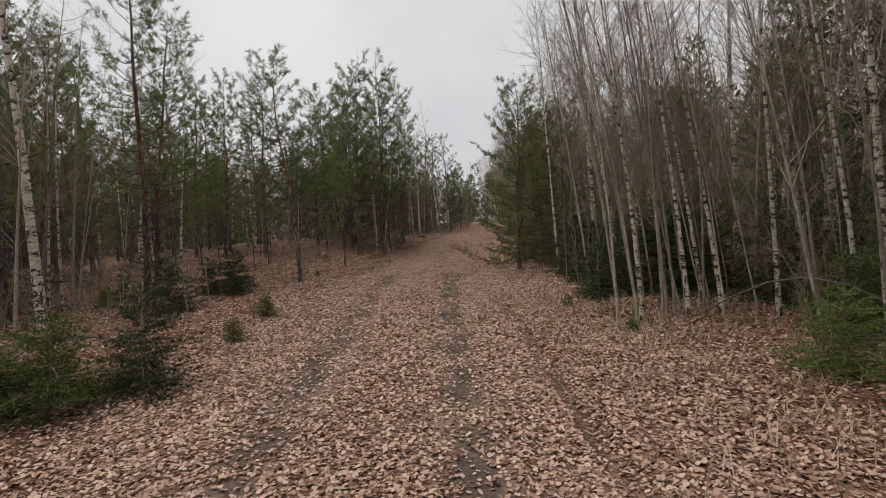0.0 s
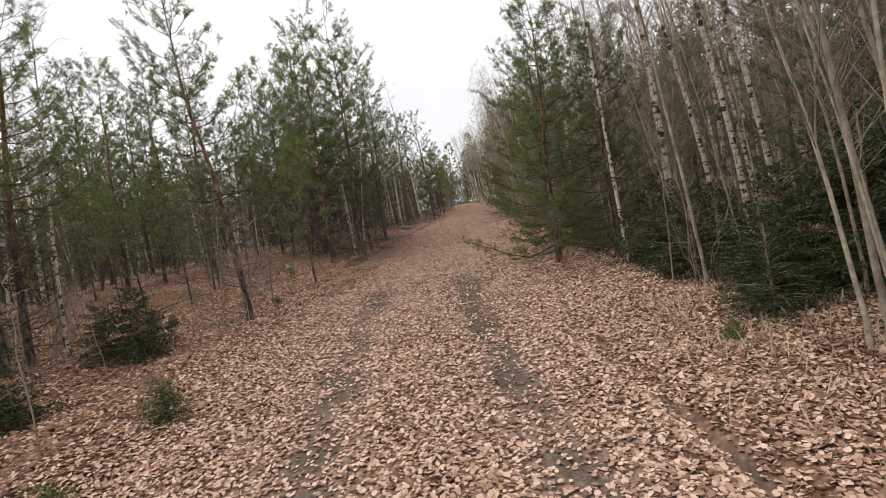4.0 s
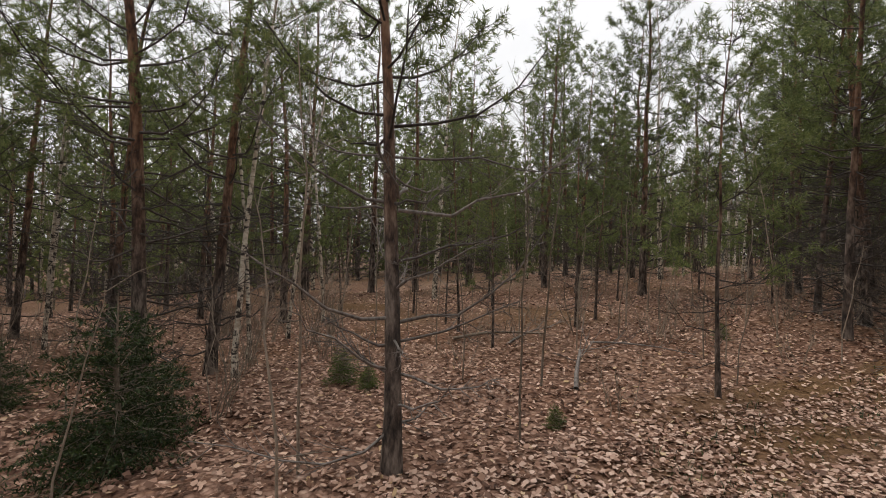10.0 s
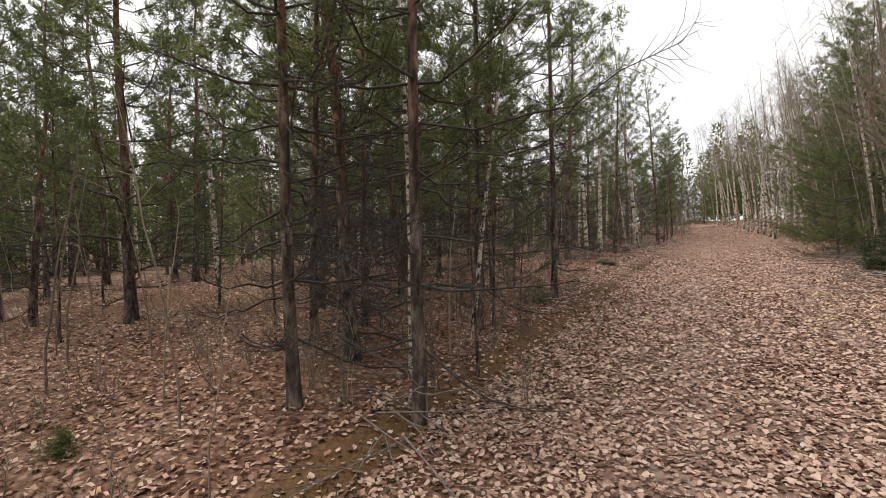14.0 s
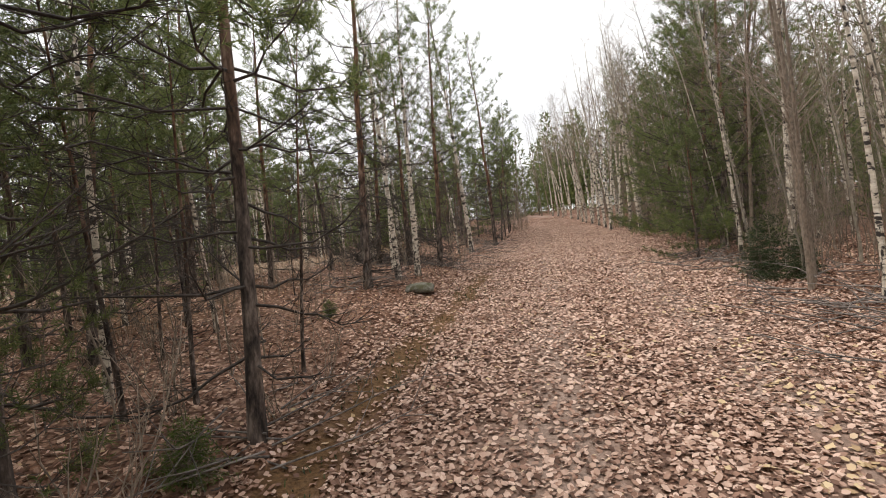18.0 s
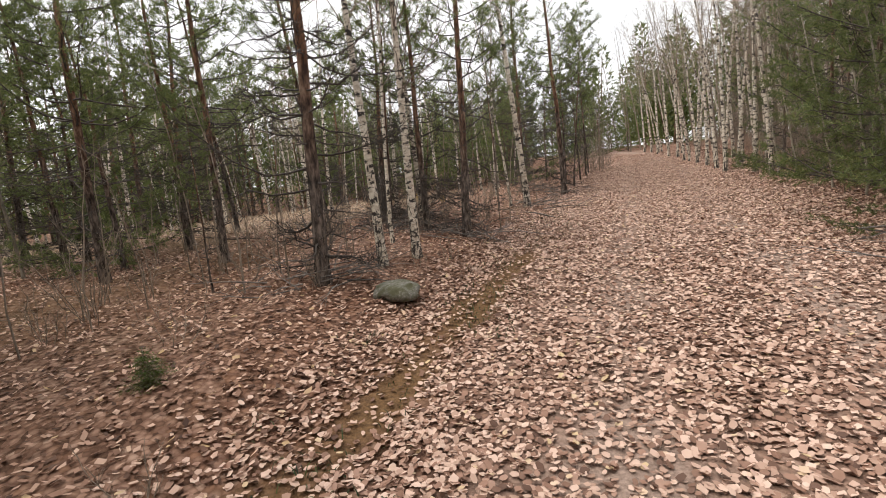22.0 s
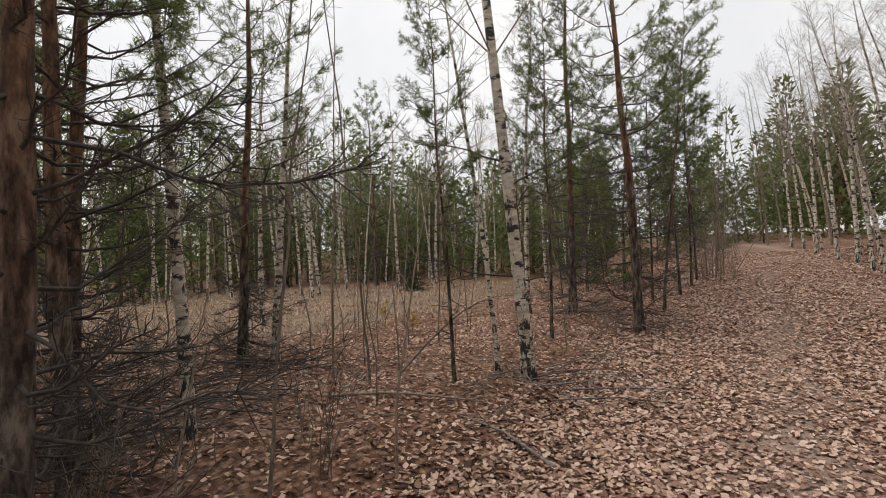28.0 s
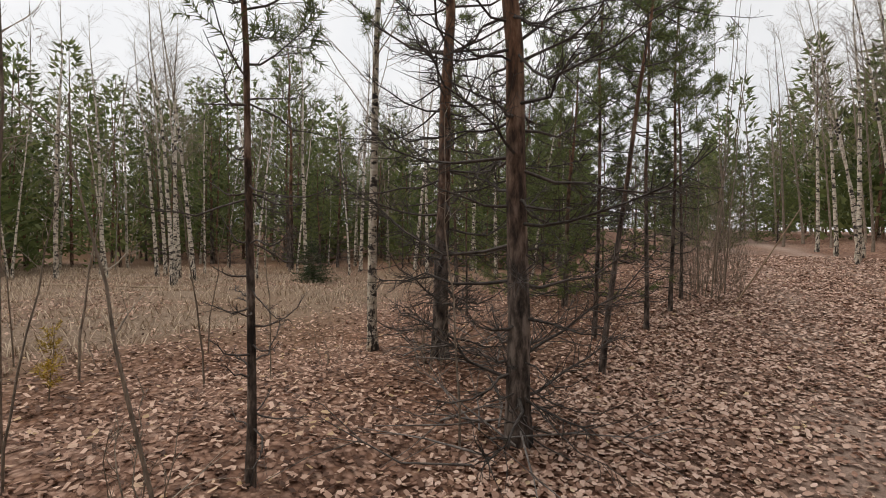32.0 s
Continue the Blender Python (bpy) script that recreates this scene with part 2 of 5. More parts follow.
def rock_mat():
    m, n, l, b = material("granite_with_moss")
    co = n.new("ShaderNodeTexCoord").outputs["Object"]
    speck = noise_tex(n, l, co, 45, 5, 0.7)
    stone = ramp(n, [(0.3, (0.06, 0.055, 0.045)), (0.55, (0.17, 0.16, 0.135)), (0.75, (0.36, 0.345, 0.30))])
    l.new(speck.outputs["Fac"], stone.inputs["Fac"])
    patch = noise_tex(n, l, co, 9, 5, 0.75)
    where = ramp(n, [(0.42, (0, 0, 0)), (0.58, (1, 1, 1))])
    l.new(patch.outputs["Fac"], where.inputs["Fac"])
    l.new(mix(n, l, where.outputs["Color"], stone.outputs["Color"], (0.075, 0.072, 0.036)), b.inputs["Base Color"])
    b.inputs["Roughness"].default_value = 0.9
    bump(n, l, speck.outputs["Fac"], b, 0.6, 0.01)
    return m


PINE_BARK, BIRCH_BARK = bark_pine(), bark_birch()
GREY_BARK = bark_grey("grey_alder_bark", (0.16, 0.142, 0.108), (0.45, 0.395, 0.31))
BOUGH = bark_grey("dark_dead_branch_bark", (0.028, 0.022, 0.019), (0.10, 0.083, 0.072), 30)
TWIG = bark_grey("brown_twig_bark", (0.125, 0.098, 0.074), (0.34, 0.272, 0.21), 30)
DEAD = bark_grey("lichen_grey_dead_twig", (0.075, 0.062, 0.055), (0.235, 0.205, 0.185), 30)
NEEDLE = leaf_mat("pine_needles", [(0.0, (0.066, 0.090, 0.032)), (0.5, (0.142, 0.174, 0.060)), (1.0, (0.235, 0.258, 0.095))], 0.5, 0.5)
SPRUCE = leaf_mat("spruce_needles", [(0.0, (0.016, 0.030, 0.010)), (0.6, (0.036, 0.060, 0.017)), (1.0, (0.078, 0.105, 0.03))], 0.5, 0.25)
LITTER = leaf_mat("fallen_leaves", [(0.0, (0.10, 0.052, 0.035)), (0.25, (0.30, 0.170, 0.118)), (0.5, (0.47, 0.308, 0.233)), (0.97, (0.70, 0.51, 0.41)), (1.0, (0.56, 0.42, 0.24))], 0.65, 0.12, 0.0)
# redder forest leaves; the shade of the wood is also put into this colour
DUFF = leaf_mat("damp_forest_leaves", [(0.0, (0.060, 0.030, 0.019)), (0.3, (0.18, 0.092, 0.058)), (0.6, (0.38, 0.226, 0.158)), (0.95, (0.64, 0.446, 0.342)), (1.0, (0.45, 0.31, 0.15))], 0.65, 0.12, 0.0)
STRAW = leaf_mat("dry_grass", [(0.0, (0.17, 0.11, 0.07)), (0.6, (0.36, 0.265, 0.18)), (1.0, (0.56, 0.45, 0.33))], 0.7, 0.2, 0.1)
LIME = leaf_mat("young_spruce_needles", [(0.0, (0.050, 0.085, 0.018)), (0.6, (0.10, 0.15, 0.030)), (1.0, (0.16, 0.20, 0.045))], 0.5, 0.25)
PALE = leaf_mat("pale_yellow_leaves", [(0.0, (0.34, 0.22, 0.12)), (0.5, (0.54, 0.40, 0.23)), (1.0, (0.70, 0.55, 0.34))], 0.65, 0.12, 0.0)
YELLOW = leaf_mat("yellow_leaves", [(0.0, (0.30, 0.20, 0.03)), (1.0, (0.50, 0.36, 0.06))], 0.6, 0.2, 0.1)
FLOOR, ROCK = ground_mat(), rock_mat()

# ---------------------------------------------------------------- mesh tools


class Buf:
    """Collects tubes and small triangles and turns them into one mesh."""

    def __init__(self):
        self.v, self.f, self.count = [], [], 0

    def add(self, verts, faces):
        verts = np.asarray(verts, float).reshape(-1, 3)
        self.v.append(verts)
        self.f.append([np.asarray(face, int) + self.count for face in faces])
        self.count += len(verts)

    def tube(self, pts, radii, sides=5):
        pts, radii = np.asarray(pts, float), np.asarray(radii, float)
        k = len(pts)
        way = np.gradient(pts, axis=0)
        way /= np.linalg.norm(way, axis=1)[:, None] + 1e-9
        ref = np.array([1.0, 0.13, 0.07]) if abs(way[0, 2]) > 0.7 else np.array([0.1, 0.05, 1.0])
        u = np.cross(way, ref)
        u /= np.linalg.norm(u, axis=1)[:, None] + 1e-9
        w = np.cross(way, u)
        a = np.arange(sides) * 2 * np.pi / sides
        ring = pts[:, None] + radii[:, None, None] * (np.cos(a)[None, :, None] * u[:, None] + np.sin(a)[None, :, None] * w[:, None])
        i, j = np.meshgrid(np.arange(k - 1), np.arange(sides), indexing="ij")
        i, j = i.ravel(), j.ravel()
        j2 = (j + 1) % sides
        quads = np.stack([i * sides + j, i * sides + j2, (i + 1) * sides + j2, (i + 1) * sides + j], 1)
        self.v.append(ring.reshape(-1, 3))
        self.f.append(quads + self.count)
        self.count += k * sides

    def tris(self, a, b, c):
        k = len(a)
        if k:
            self.v.append(np.stack([a, b, c], 1).reshape(-1, 3))
            self.f.append(np.arange(3 * k).reshape(-1, 3) + self.count)
            self.count += 3 * k

    def arrays(self):
        return (np.concatenate(self.v) if self.v else np.zeros((0, 3))), self.f

    def mesh(self, name, mat, smooth=False):
        me = bpy.data.meshes.new(name)
        verts, groups = self.arrays()
        fill(me, verts, groups)
        me.materials.append(mat)
        if smooth:
            me.polygons.foreach_set("use_smooth", np.ones(len(me.polygons), bool))
        return me


def fill(me, verts, groups, slots=None):
    """Fast mesh from vertex and face arrays (groups: arrays of faces, each of one face size)."""
    sizes, loops = [], []
    for g in groups:
        for part_of in (g if isinstance(g, list) else [g]):
            part_of = np.atleast_2d(part_of)
            sizes.append(np.full(len(part_of), part_of.shape[1]))
            loops.append(part_of.ravel())
    sizes, loops = np.concatenate(sizes), np.concatenate(loops)
    me.vertices.add(len(verts))
    me.vertices.foreach_set("co", np.ascontiguousarray(verts, np.float32).ravel())
    me.loops.add(len(loops))
    me.loops.foreach_set("vertex_index", loops.astype(np.int32))
    me.polygons.add(len(sizes))
    me.polygons.foreach_set("loop_start", np.r_[0, np.cumsum(sizes)[:-1]].astype(np.int32))
    me.polygons.foreach_set("loop_total", sizes.astype(np.int32))
    if slots is not None:
        me.polygons.foreach_set("material_index", slots.astype(np.int32))
    me.update(calc_edges=True)
    me.validate()


def part(name, buf, mat, parent, label="", smooth=False):
    ob = new(name, buf.mesh(name, mat, smooth))
    ob.parent = parent
    return tagged(ob, label)


def rest(name, buf, mat, parent, label=""):
    """A part of twigs or needles too fine to take apart."""
    return tagged(part(name, buf, mat, parent, label), kind="stuff")


def root(name, label, category, group=""):
    ob = new(name)
    ob.empty_display_size = 0.2
    return tagged(ob, label, category, group)


def unit(v):
    v = np.asarray(v, float)
    return v / (np.linalg.norm(v, axis=-1, keepdims=True) + 1e-9)


def needles(buf, shoots, rng, count, length, width, fan=0.85):
    """Thin triangles round every shoot (start, way, length)."""
    if not shoots:
        return
    p = np.repeat(np.array([s[0] for s in shoots]), count, 0)
    a = np.repeat(unit(np.array([s[1] for s in shoots])), count, 0)
    ln = np.repeat(np.array([s[2] for s in shoots]), count, 0)
    k = len(p)
    along = rng.uniform(0.0, 1.0, k)[:, None] * ln[:, None]
    side = unit(np.cross(a, rng.normal(size=(k, 3))))
    out = unit(a * rng.uniform(0.35, 0.75, k)[:, None] + side * fan)
    base = p + a * along
    w = unit(np.cross(out, rng.normal(size=(k, 3)))) * width / 2
    buf.tris(base - w, base + w, base + out * (length * rng.uniform(0.75, 1.2, k))[:, None])


def stem_line(rng, height, lean, wiggle, k=9):
    """The line of a stem from its foot: lean is its sideways run at the top."""
    t = np.linspace(0, 1, k)
    off = np.cumsum(rng.normal(size=(k, 2)) * wiggle, 0) * t[:, None]
    xy = np.outer(t ** 1.3, lean) + off
    return np.c_[xy, t * height]


def on_line(line, z):
    return np.array([np.interp(z, line[:, 2], line[:, i]) for i in (0, 1)] + [z])
# ---------------------------------------------------------------- lie of the land


def road_x(y):
    """The middle of the track."""
    return np.interp(y, [-40, 0, 10, 14, 18, 24, 30, 34, 38, 42, 46, 50, 56, 90], [-2.0, -0.6, -0.5, -0.1, 0.6, 1.6, 2.55, 3.3, 4.1, 4.5, 4.55, 4.1, 3.0, -5.0])


def road_z(y):
    return np.interp(y, [-60, -5, 0, 5, 10, 12, 16, 18, 22, 24, 27, 30, 33, 36, 40, 46, 56, 140], [-2.0, 0.04, 0.29, 0.54, 0.80, 0.89, 1.14, 1.26, 1.50, 1.62, 1.78, 1.89, 1.97, 2.08, 2.40, 2.95, 3.4, 4.4])


def smooth(a, b, t):
    t = np.clip((t - a) / (b - a), 0, 1)
    return t * t * (3 - 2 * t)


def land(x, y):
    """Height of the ground: the climbing track with its wheel ruts, low banks beside it, and lumps under the litter."""
    x, y = np.asarray(x, float), np.asarray(y, float)
    d = x - road_x(y)
    off = smooth(1.7, 3.0, np.abs(d))
    bank = smooth(-1.8, -3.2, d) * np.interp(y, [0, 8, 12, 16, 20, 31, 36, 42], [0.05, 0.12, 0.08, 0.14, 0.22, 0.22, 0.06, 0.0])
    bank = bank + 0.10 * smooth(1.6, 3.0, d)
    bank = bank - 0.5 * smooth(-8, -26, d)
    bank = bank - smooth(-2.6, -6.0, d) * np.clip(road_z(y) - 2.0, 0, 2.0) * smooth(75, 50, y)
    rut = -0.045 * (np.exp(-((d - 0.72) / 0.19) ** 2) + 0.8 * np.exp(-((d + 0.72) / 0.2) ** 2)) * smooth(18, 12, y)
    rut = rut - 0.12 * np.exp(-((d - 1.62) / 0.12) ** 2) * smooth(9.5, 7.5, y) * smooth(1.5, 3.0, y)
    lumps = 0.05 * np.sin(1.7 * x + 0.6 * y) * np.sin(1.1 * y - 0.8 * x) + 0.03 * np.sin(3.3 * x - 1.9 * y) * np.sin(2.7 * y + 0.4)
    small = 0.012 * np.sin(7.1 * x + 2.3 * y) * np.sin(6.3 * y - 1.7 * x)
    return road_z(y) + bank + rut + lumps * off + small

# ---------------------------------------------------------------- plants


def twig_fan(buf, rng, start, way, length, radius, depth, droop=0.0, sides=3, forks=3):
    """A twig with side twigs, thinning out."""
    way = unit(way)
    bend = unit(way + rng.normal(size=3) * 0.16 + np.array([0, 0, -droop]))
    mid = start + way * length * 0.5
    end = mid + bend * length * 0.5
    buf.tube([start, mid, end], [radius, radius * 0.7, radius * 0.25], sides)
    if depth:
        for _ in range(forks):
            f = rng.uniform(0.3, 0.95)
            p = start + way * length * f if f < 0.5 else mid + bend * length * (f - 0.5)
            w = unit(bend + unit(rng.normal(size=3)) * 0.75)
            twig_fan(buf, rng, p, w, length * rng.uniform(0.35, 0.6), radius * 0.5, depth - 1, droop, 3, max(2, forks - 1))


def root_flare(line, radius):
    """Radii of a trunk along its line, with a flare at the foot."""
    t = line[:, 2] / line[-1, 2]
    return radius * ((1 - t) ** 0.95 * 0.95 + 0.05) * (1 + 0.40 * np.exp(-line[:, 2] / 0.16))


def trunk_line(rng, height, lean, wiggle):
    line = stem_line(rng, height, lean, wiggle, 10)
    foot = np.array([[0, 0, -0.15], [0, 0, 0.12], [0, 0, 0.35]]) + 0
    foot[:, :2] = 0
    rest = line[1:]
    rest = rest[rest[:, 2] > 0.5]
    return np.vstack([foot, rest])


def bough(buf, rng, start, way, length, radius, sag, rise, twigs, sides=4):
    """A long bare branch that sags and turns up again, with thin crooked side twigs."""
    t = np.linspace(0, 1, 6)
    way = unit(way)
    line = start + np.outer(t, way) * length
    line[:, 2] += length * (-sag * np.sin(t * 2.4) + rise * t ** 2)
    line[1:] += np.cumsum(rng.normal(size=(5, 3)) * 0.042 * length, 0)
    buf.tube(line, radius * (1 - 0.85 * t) + 0.0012, sides)
    for f in rng.uniform(0.2, 1.0, twigs):
        p = np.array([np.interp(f, t, line[:, i]) for i in range(3)])
        go = unit(way + unit(rng.normal(size=3)) * 0.9 + np.array([0, 0, 0.15]))
        twig_fan(buf, rng, p, go, length * rng.uniform(0.15, 0.38) * (1.2 - 0.6 * f), max(0.0022, radius * 0.35), 1 if rng.random() < 0.5 else 0, -0.1, 3, 2)


def pine(seed, height, radius, crown_from, spread, lean=(0, 0), full=1.0, dead=1.0, count=22, width=0.0078, shoots=1.75, long=0.070, split=False, droop=0.0, tip_from=0.5, dry=None, skirt=0):
    """A young Scots pine: whorls of branches, bare grey ones below, needle shoots at the ends above."""
    rng = np.random.default_rng(seed)
    top = root("pine_tree", "", "pine tree")
    line = trunk_line(rng, height, lean, 0.042 * height / 6)
    stem = Buf()
    radii = root_flare(np.clip(line, 0, None), radius)
    stem.tube(line, radii, 9)
    wood, bare, green, loose = Buf(), Buf(), [], []
    z = 0.3 + rng.uniform(0, 0.2)
    turn = rng.uniform(0, 6)
    while z < height - 0.12:
        rel = z / height
        live = z > crown_from
        k = rng.integers(3, 6)
        turn += 0.7
        for j in range(k):
            a = turn + j * 6.283 / k + rng.normal() * 0.25
            size = spread * (0.22 + 0.78 * (1 - rel) ** 0.75) * rng.uniform(0.6, 1.15)
            rise = 0.12 - droop * (1 - rel) ** 2 + 0.75 * rel ** 1.5 + rng.normal() * 0.12
            way = np.array([math.cos(a), math.sin(a), rise])
            p = on_line(line, z + rng.normal() * 0.05)
            r0 = max(0.005, radius * 0.20 * (1 - rel) + 0.003)
            if not live:
                if rng.random() < 0.85 * dead:
                    size *= rng.uniform(0.45, 1.15) * (0.5 + 0.5 * min(1, z / crown_from))
                    way[2] = rng.uniform(-0.25, 0.45)
                    limb = Buf() if split else bare
                    bough(limb, rng, p, way, size, min(0.0125, r0 * 0.75), rng.uniform(0.0, 0.2), rng.uniform(0.0, 0.28), int(5 + 14 * size * dead ** 0.5))
                    if split:
                        loose.append(limb)
                continue
            if rng.random() > full:
                continue
            way = unit(way)
            t = np.linspace(0, 1, 5)
            line2 = p + np.outer(t, way) * size
            line2[:, 2] += size * (0.22 * t ** 2 - 0.10 * np.sin(3.1 * t))
            line2[1:] += np.cumsum(rng.normal(size=(4, 3)) * 0.035 * size, 0)
            wood.tube(line2, r0 * (1 - 0.8 * t) + 0.0015, 4)
            for f in np.r_[rng.uniform(0.2, 1.0, int(2 + 5.5 * size * shoots)), 1.0]:
                q = np.array([np.interp(f, t, line2[:, i]) for i in range(3)])
                side = unit(np.cross(way, [0, 0, 1])) * rng.choice([-1, 1]) * rng.uniform(0.4, 1.1)
                go = unit(way * 0.8 + side * (0.8 if f < 1 else 0.1) + np.array([0, 0, rng.uniform(-0.15, 0.45)]))
                ln = rng.uniform(0.12, 0.34) * (0.45 + 0.55 * size / spread) * (1.25 - 0.5 * f)
                wood.tube([q, q + go * ln], [0.0035, 0.0016], 3)
                if f < tip_from * 0.8:           # the inner part of a branch has shed its needles
                    twig_fan(wood, rng, q + go * ln * 0.5, go + rng.normal(size=3) * 0.5, ln * 0.7, 0.002, 0)
                    continue
                green.append((q + go * ln * 0.6, unit(go + np.array([0, 0, 0.3])), rng.uniform(0.10, 0.2)))
                for _ in range(2):
                    if rng.random() < 0.6 * shoots:
                        go2 = unit(go + rng.normal(size=3) * 0.6 + np.array([0, 0, 0.2]))
                        start = q + go * ln * rng.uniform(0.25, 0.9)
                        wood.tube([start, start + go2 * 0.09], [0.002, 0.0012], 3)
                        green.append((start + go2 * 0.05, go2, rng.uniform(0.07, 0.16)))
        z += rng.uniform(0.24, 0.40) * (0.75 if not live else 1.25)
    for _ in range(skirt):                       # thin dead branches hanging round the foot
        a, low = rng.uniform(0, 6.283), 0.08 + 1.35 * rng.random() ** 1.5
        bough(bare, rng, on_line(line, low), (math.cos(a), math.sin(a), rng.uniform(-0.25, 0.2)), rng.uniform(0.35, 0.95), 0.0065, rng.uniform(0.05, 0.3), rng.uniform(0.0, 0.3), 9)
    tip = line[-1]
    green.append((tip - np.array([0, 0, 0.25]), np.array([0.02, 0.01, 1.0]), 0.42))
    crown = Buf()
    needles(crown, green, rng, count, long, width)
    part("trunk", stem, PINE_BARK, top, smooth=True)
    boughs = rest("branchwork", wood, BOUGH, top)
    if bare.count:
        rest("dead_branchwork", bare, BOUGH, top, "bare grey lower branches")
    for limb in loose:
        part("dead_branch", limb, dry or BOUGH, top)
    rest("needle_crown", crown, NEEDLE, boughs, "green needle shoots")
    return top


def birch(seed, height, radius, lean=(0, 0), bare_to=0.35, twigs=1.0, bark=None, kind="birch_tree", category="birch tree", arm=1.0, sides=8, limbs=()):
    """A leafless birch or alder stem with rising thin branches and fine twigs."""
    rng = np.random.default_rng(seed)
    top = root(kind, "", category)
    line = trunk_line(rng, height, lean, 0.03 * height / 7)
    stem = Buf()
    stem.tube(line, root_flare(np.clip(line, 0, None), radius), sides)
    twig = Buf()
    n = int(height * 5.4 * twigs)
    for z in np.sort(rng.uniform(bare_to, 1.0, n)) * height:
        rel = z / height
        a = rng.uniform(0, 6.283)
        size = arm * height * (0.06 + 0.17 * (1 - rel)) * rng.uniform(0.6, 1.25)
        way = np.array([math.cos(a), math.sin(a), rng.uniform(0.7, 1.6)])
        twig_fan(twig, rng, on_line(line, min(z, height - 0.05)), way, size, 0.004 + radius * 0.13 * (1 - rel), 2, 0.02, 3, 3)
    part("trunk", stem, bark or BIRCH_BARK, top, smooth=True)
    rest("crown", twig, TWIG, top, "fine leafless brown twigs")
    for z, turn, length, rise in limbs:          # single dead limbs low on the stem
        limb = Buf()
        bough(limb, rng, on_line(line, z), (math.cos(radians(turn)), math.sin(radians(turn)), rise), length, 0.010, 0.0, 0.1, 9, 5)
        part("dead_branch", limb, BOUGH, top, "dark dead branch")
    return top


def sapling(seed, height, radius, lean=(0, 0), bushy=0.8, crook=0.03):
    """A thin leafless sapling."""
    rng = np.random.default_rng(seed)
    top = root("sapling", "", "sapling")
    line = trunk_line(rng, height, lean, crook)
    stem, twig = Buf(), Buf()
    stem.tube(line, np.linspace(radius, radius * 0.2, len(line)), 5)
    for z in rng.uniform(0.2, 1.0, int(height * 6 * bushy)) * height:
        a = rng.uniform(0, 6.283)
        twig_fan(twig, rng, on_line(line, z), (math.cos(a), math.sin(a), rng.uniform(0.3, 1.3)), rng.uniform(0.1, 0.38), 0.0032, 1, 0.0, 3, 2)
    part("stem", stem, TWIG, top)
    rest("twigwork", twig, TWIG, top)
    return top


def shrub(seed, height, stems, spread=0.35):
    """A tuft of thin bare stems, each with a few short twigs."""
    rng = np.random.default_rng(seed)
    top = root("shrub", "", "shrub")
    for _ in range(stems):
        a = rng.uniform(0, 6.283)
        foot = np.array([math.cos(a), math.sin(a), 0]) * rng.uniform(0, 0.14)
        foot[2] = -0.03
        one = Buf()
        tall = height * rng.uniform(0.45, 1.1)
        bough(one, rng, foot, (math.cos(a) * spread * rng.uniform(0.1, 1.2), math.sin(a) * spread * rng.uniform(0.1, 1.2), 1), tall, 0.0022 + 0.0012 * height, 0.0, 0.0, int(4 + 7 * tall))
        part("stem", one, TWIG, top)
    return top


def spruce(seed, height, spread, mat_needles=None, count=8, length=0.045, width=0.014, thick=0.018):
    """A spruce with uneven drooping branches down to the ground."""
    rng = np.random.default_rng(seed)
    top = root("spruce_tree", "", "spruce tree")
    line = trunk_line(rng, height, (0, 0), 0.012)
    stem, wood, green = Buf(), Buf(), []
    stem.tube(line, np.linspace(thick * height + 0.006, 0.004, len(line)), 6)
    n = int(70 * (height / spread) ** 0.7) + 30
    bulge = rng.uniform(0.75, 1.2, 12)
    for rel in 1 - rng.random(n) ** 0.62:
        z = 0.05 + rel * (height - 0.12)
        a = rng.uniform(0, 6.283)
        size = spread * (1 - rel) ** 0.62 * rng.uniform(0.4, 1.15) * bulge[int(a * 1.9) % 12] + 0.05
        way = np.array([math.cos(a), math.sin(a), -0.05 + 0.75 * rel + rng.normal() * 0.16])
        p = on_line(line, z)
        end = p + unit(way) * size + np.array([0, 0, -0.14 * size])
        end[2] = max(end[2], 0.03)
        wood.tube([p, (p + end) / 2 + np.array([0, 0, 0.05 * size]), end], [0.006, 0.004, 0.002], 3)
        ahead = unit(end - p)
        green.append((p + (end - p) * 0.45, ahead, size * 0.6))
        for f in np.linspace(0.15, 0.97, max(3, int(size / (2.2 * length)))):
            for s in (-1, 1):
                go = unit(ahead + s * 0.9 * unit(np.cross(ahead, [0, 0, 1])) + np.array([0, 0, rng.uniform(-0.4, 0.3)]))
                green.append((p + (end - p) * f, go, size * (1.1 - f) * rng.uniform(0.35, 0.6) + 0.05))
    green.append((line[-1] - np.array([0, 0, 0.1]), np.array([0, 0, 1.0]), 0.2))
    crown = Buf()
    needles(crown, green, rng, count, length, width)
    part("trunk", stem, TWIG, top)
    boughs = rest("branchwork", wood, TWIG, top)
    rest("needle_crown", crown, mat_needles or SPRUCE, boughs, "dense green needles")
    return top


def at(x, y, turn=0.0, scale=1.0, tall=None):
    """On the ground, leaning a little this way or that."""
    z = float(land(x, y)) - 0.01
    tip = 0.035 * math.sin(12.9 * x + 78.2 * y), 0.035 * math.sin(39.3 * x - 11.1 * y)
    return Matrix.LocRotScale((x, y, z), Euler((*tip, turn)), (scale, scale, tall or scale))


def place(first, used, x, y, turn, scale, label, group="", tall=None):
    """Puts the pattern itself down the first time and copies of it after that."""
    m = at(x, y, turn, scale, tall)
    if first.name in used:
        ob = copy_thing(first, m)
    else:
        used.add(first.name)
        first.matrix_basis = m
        ob = first
    return tagged(ob, label, group=group)

# ---------------------------------------------------------------- ground


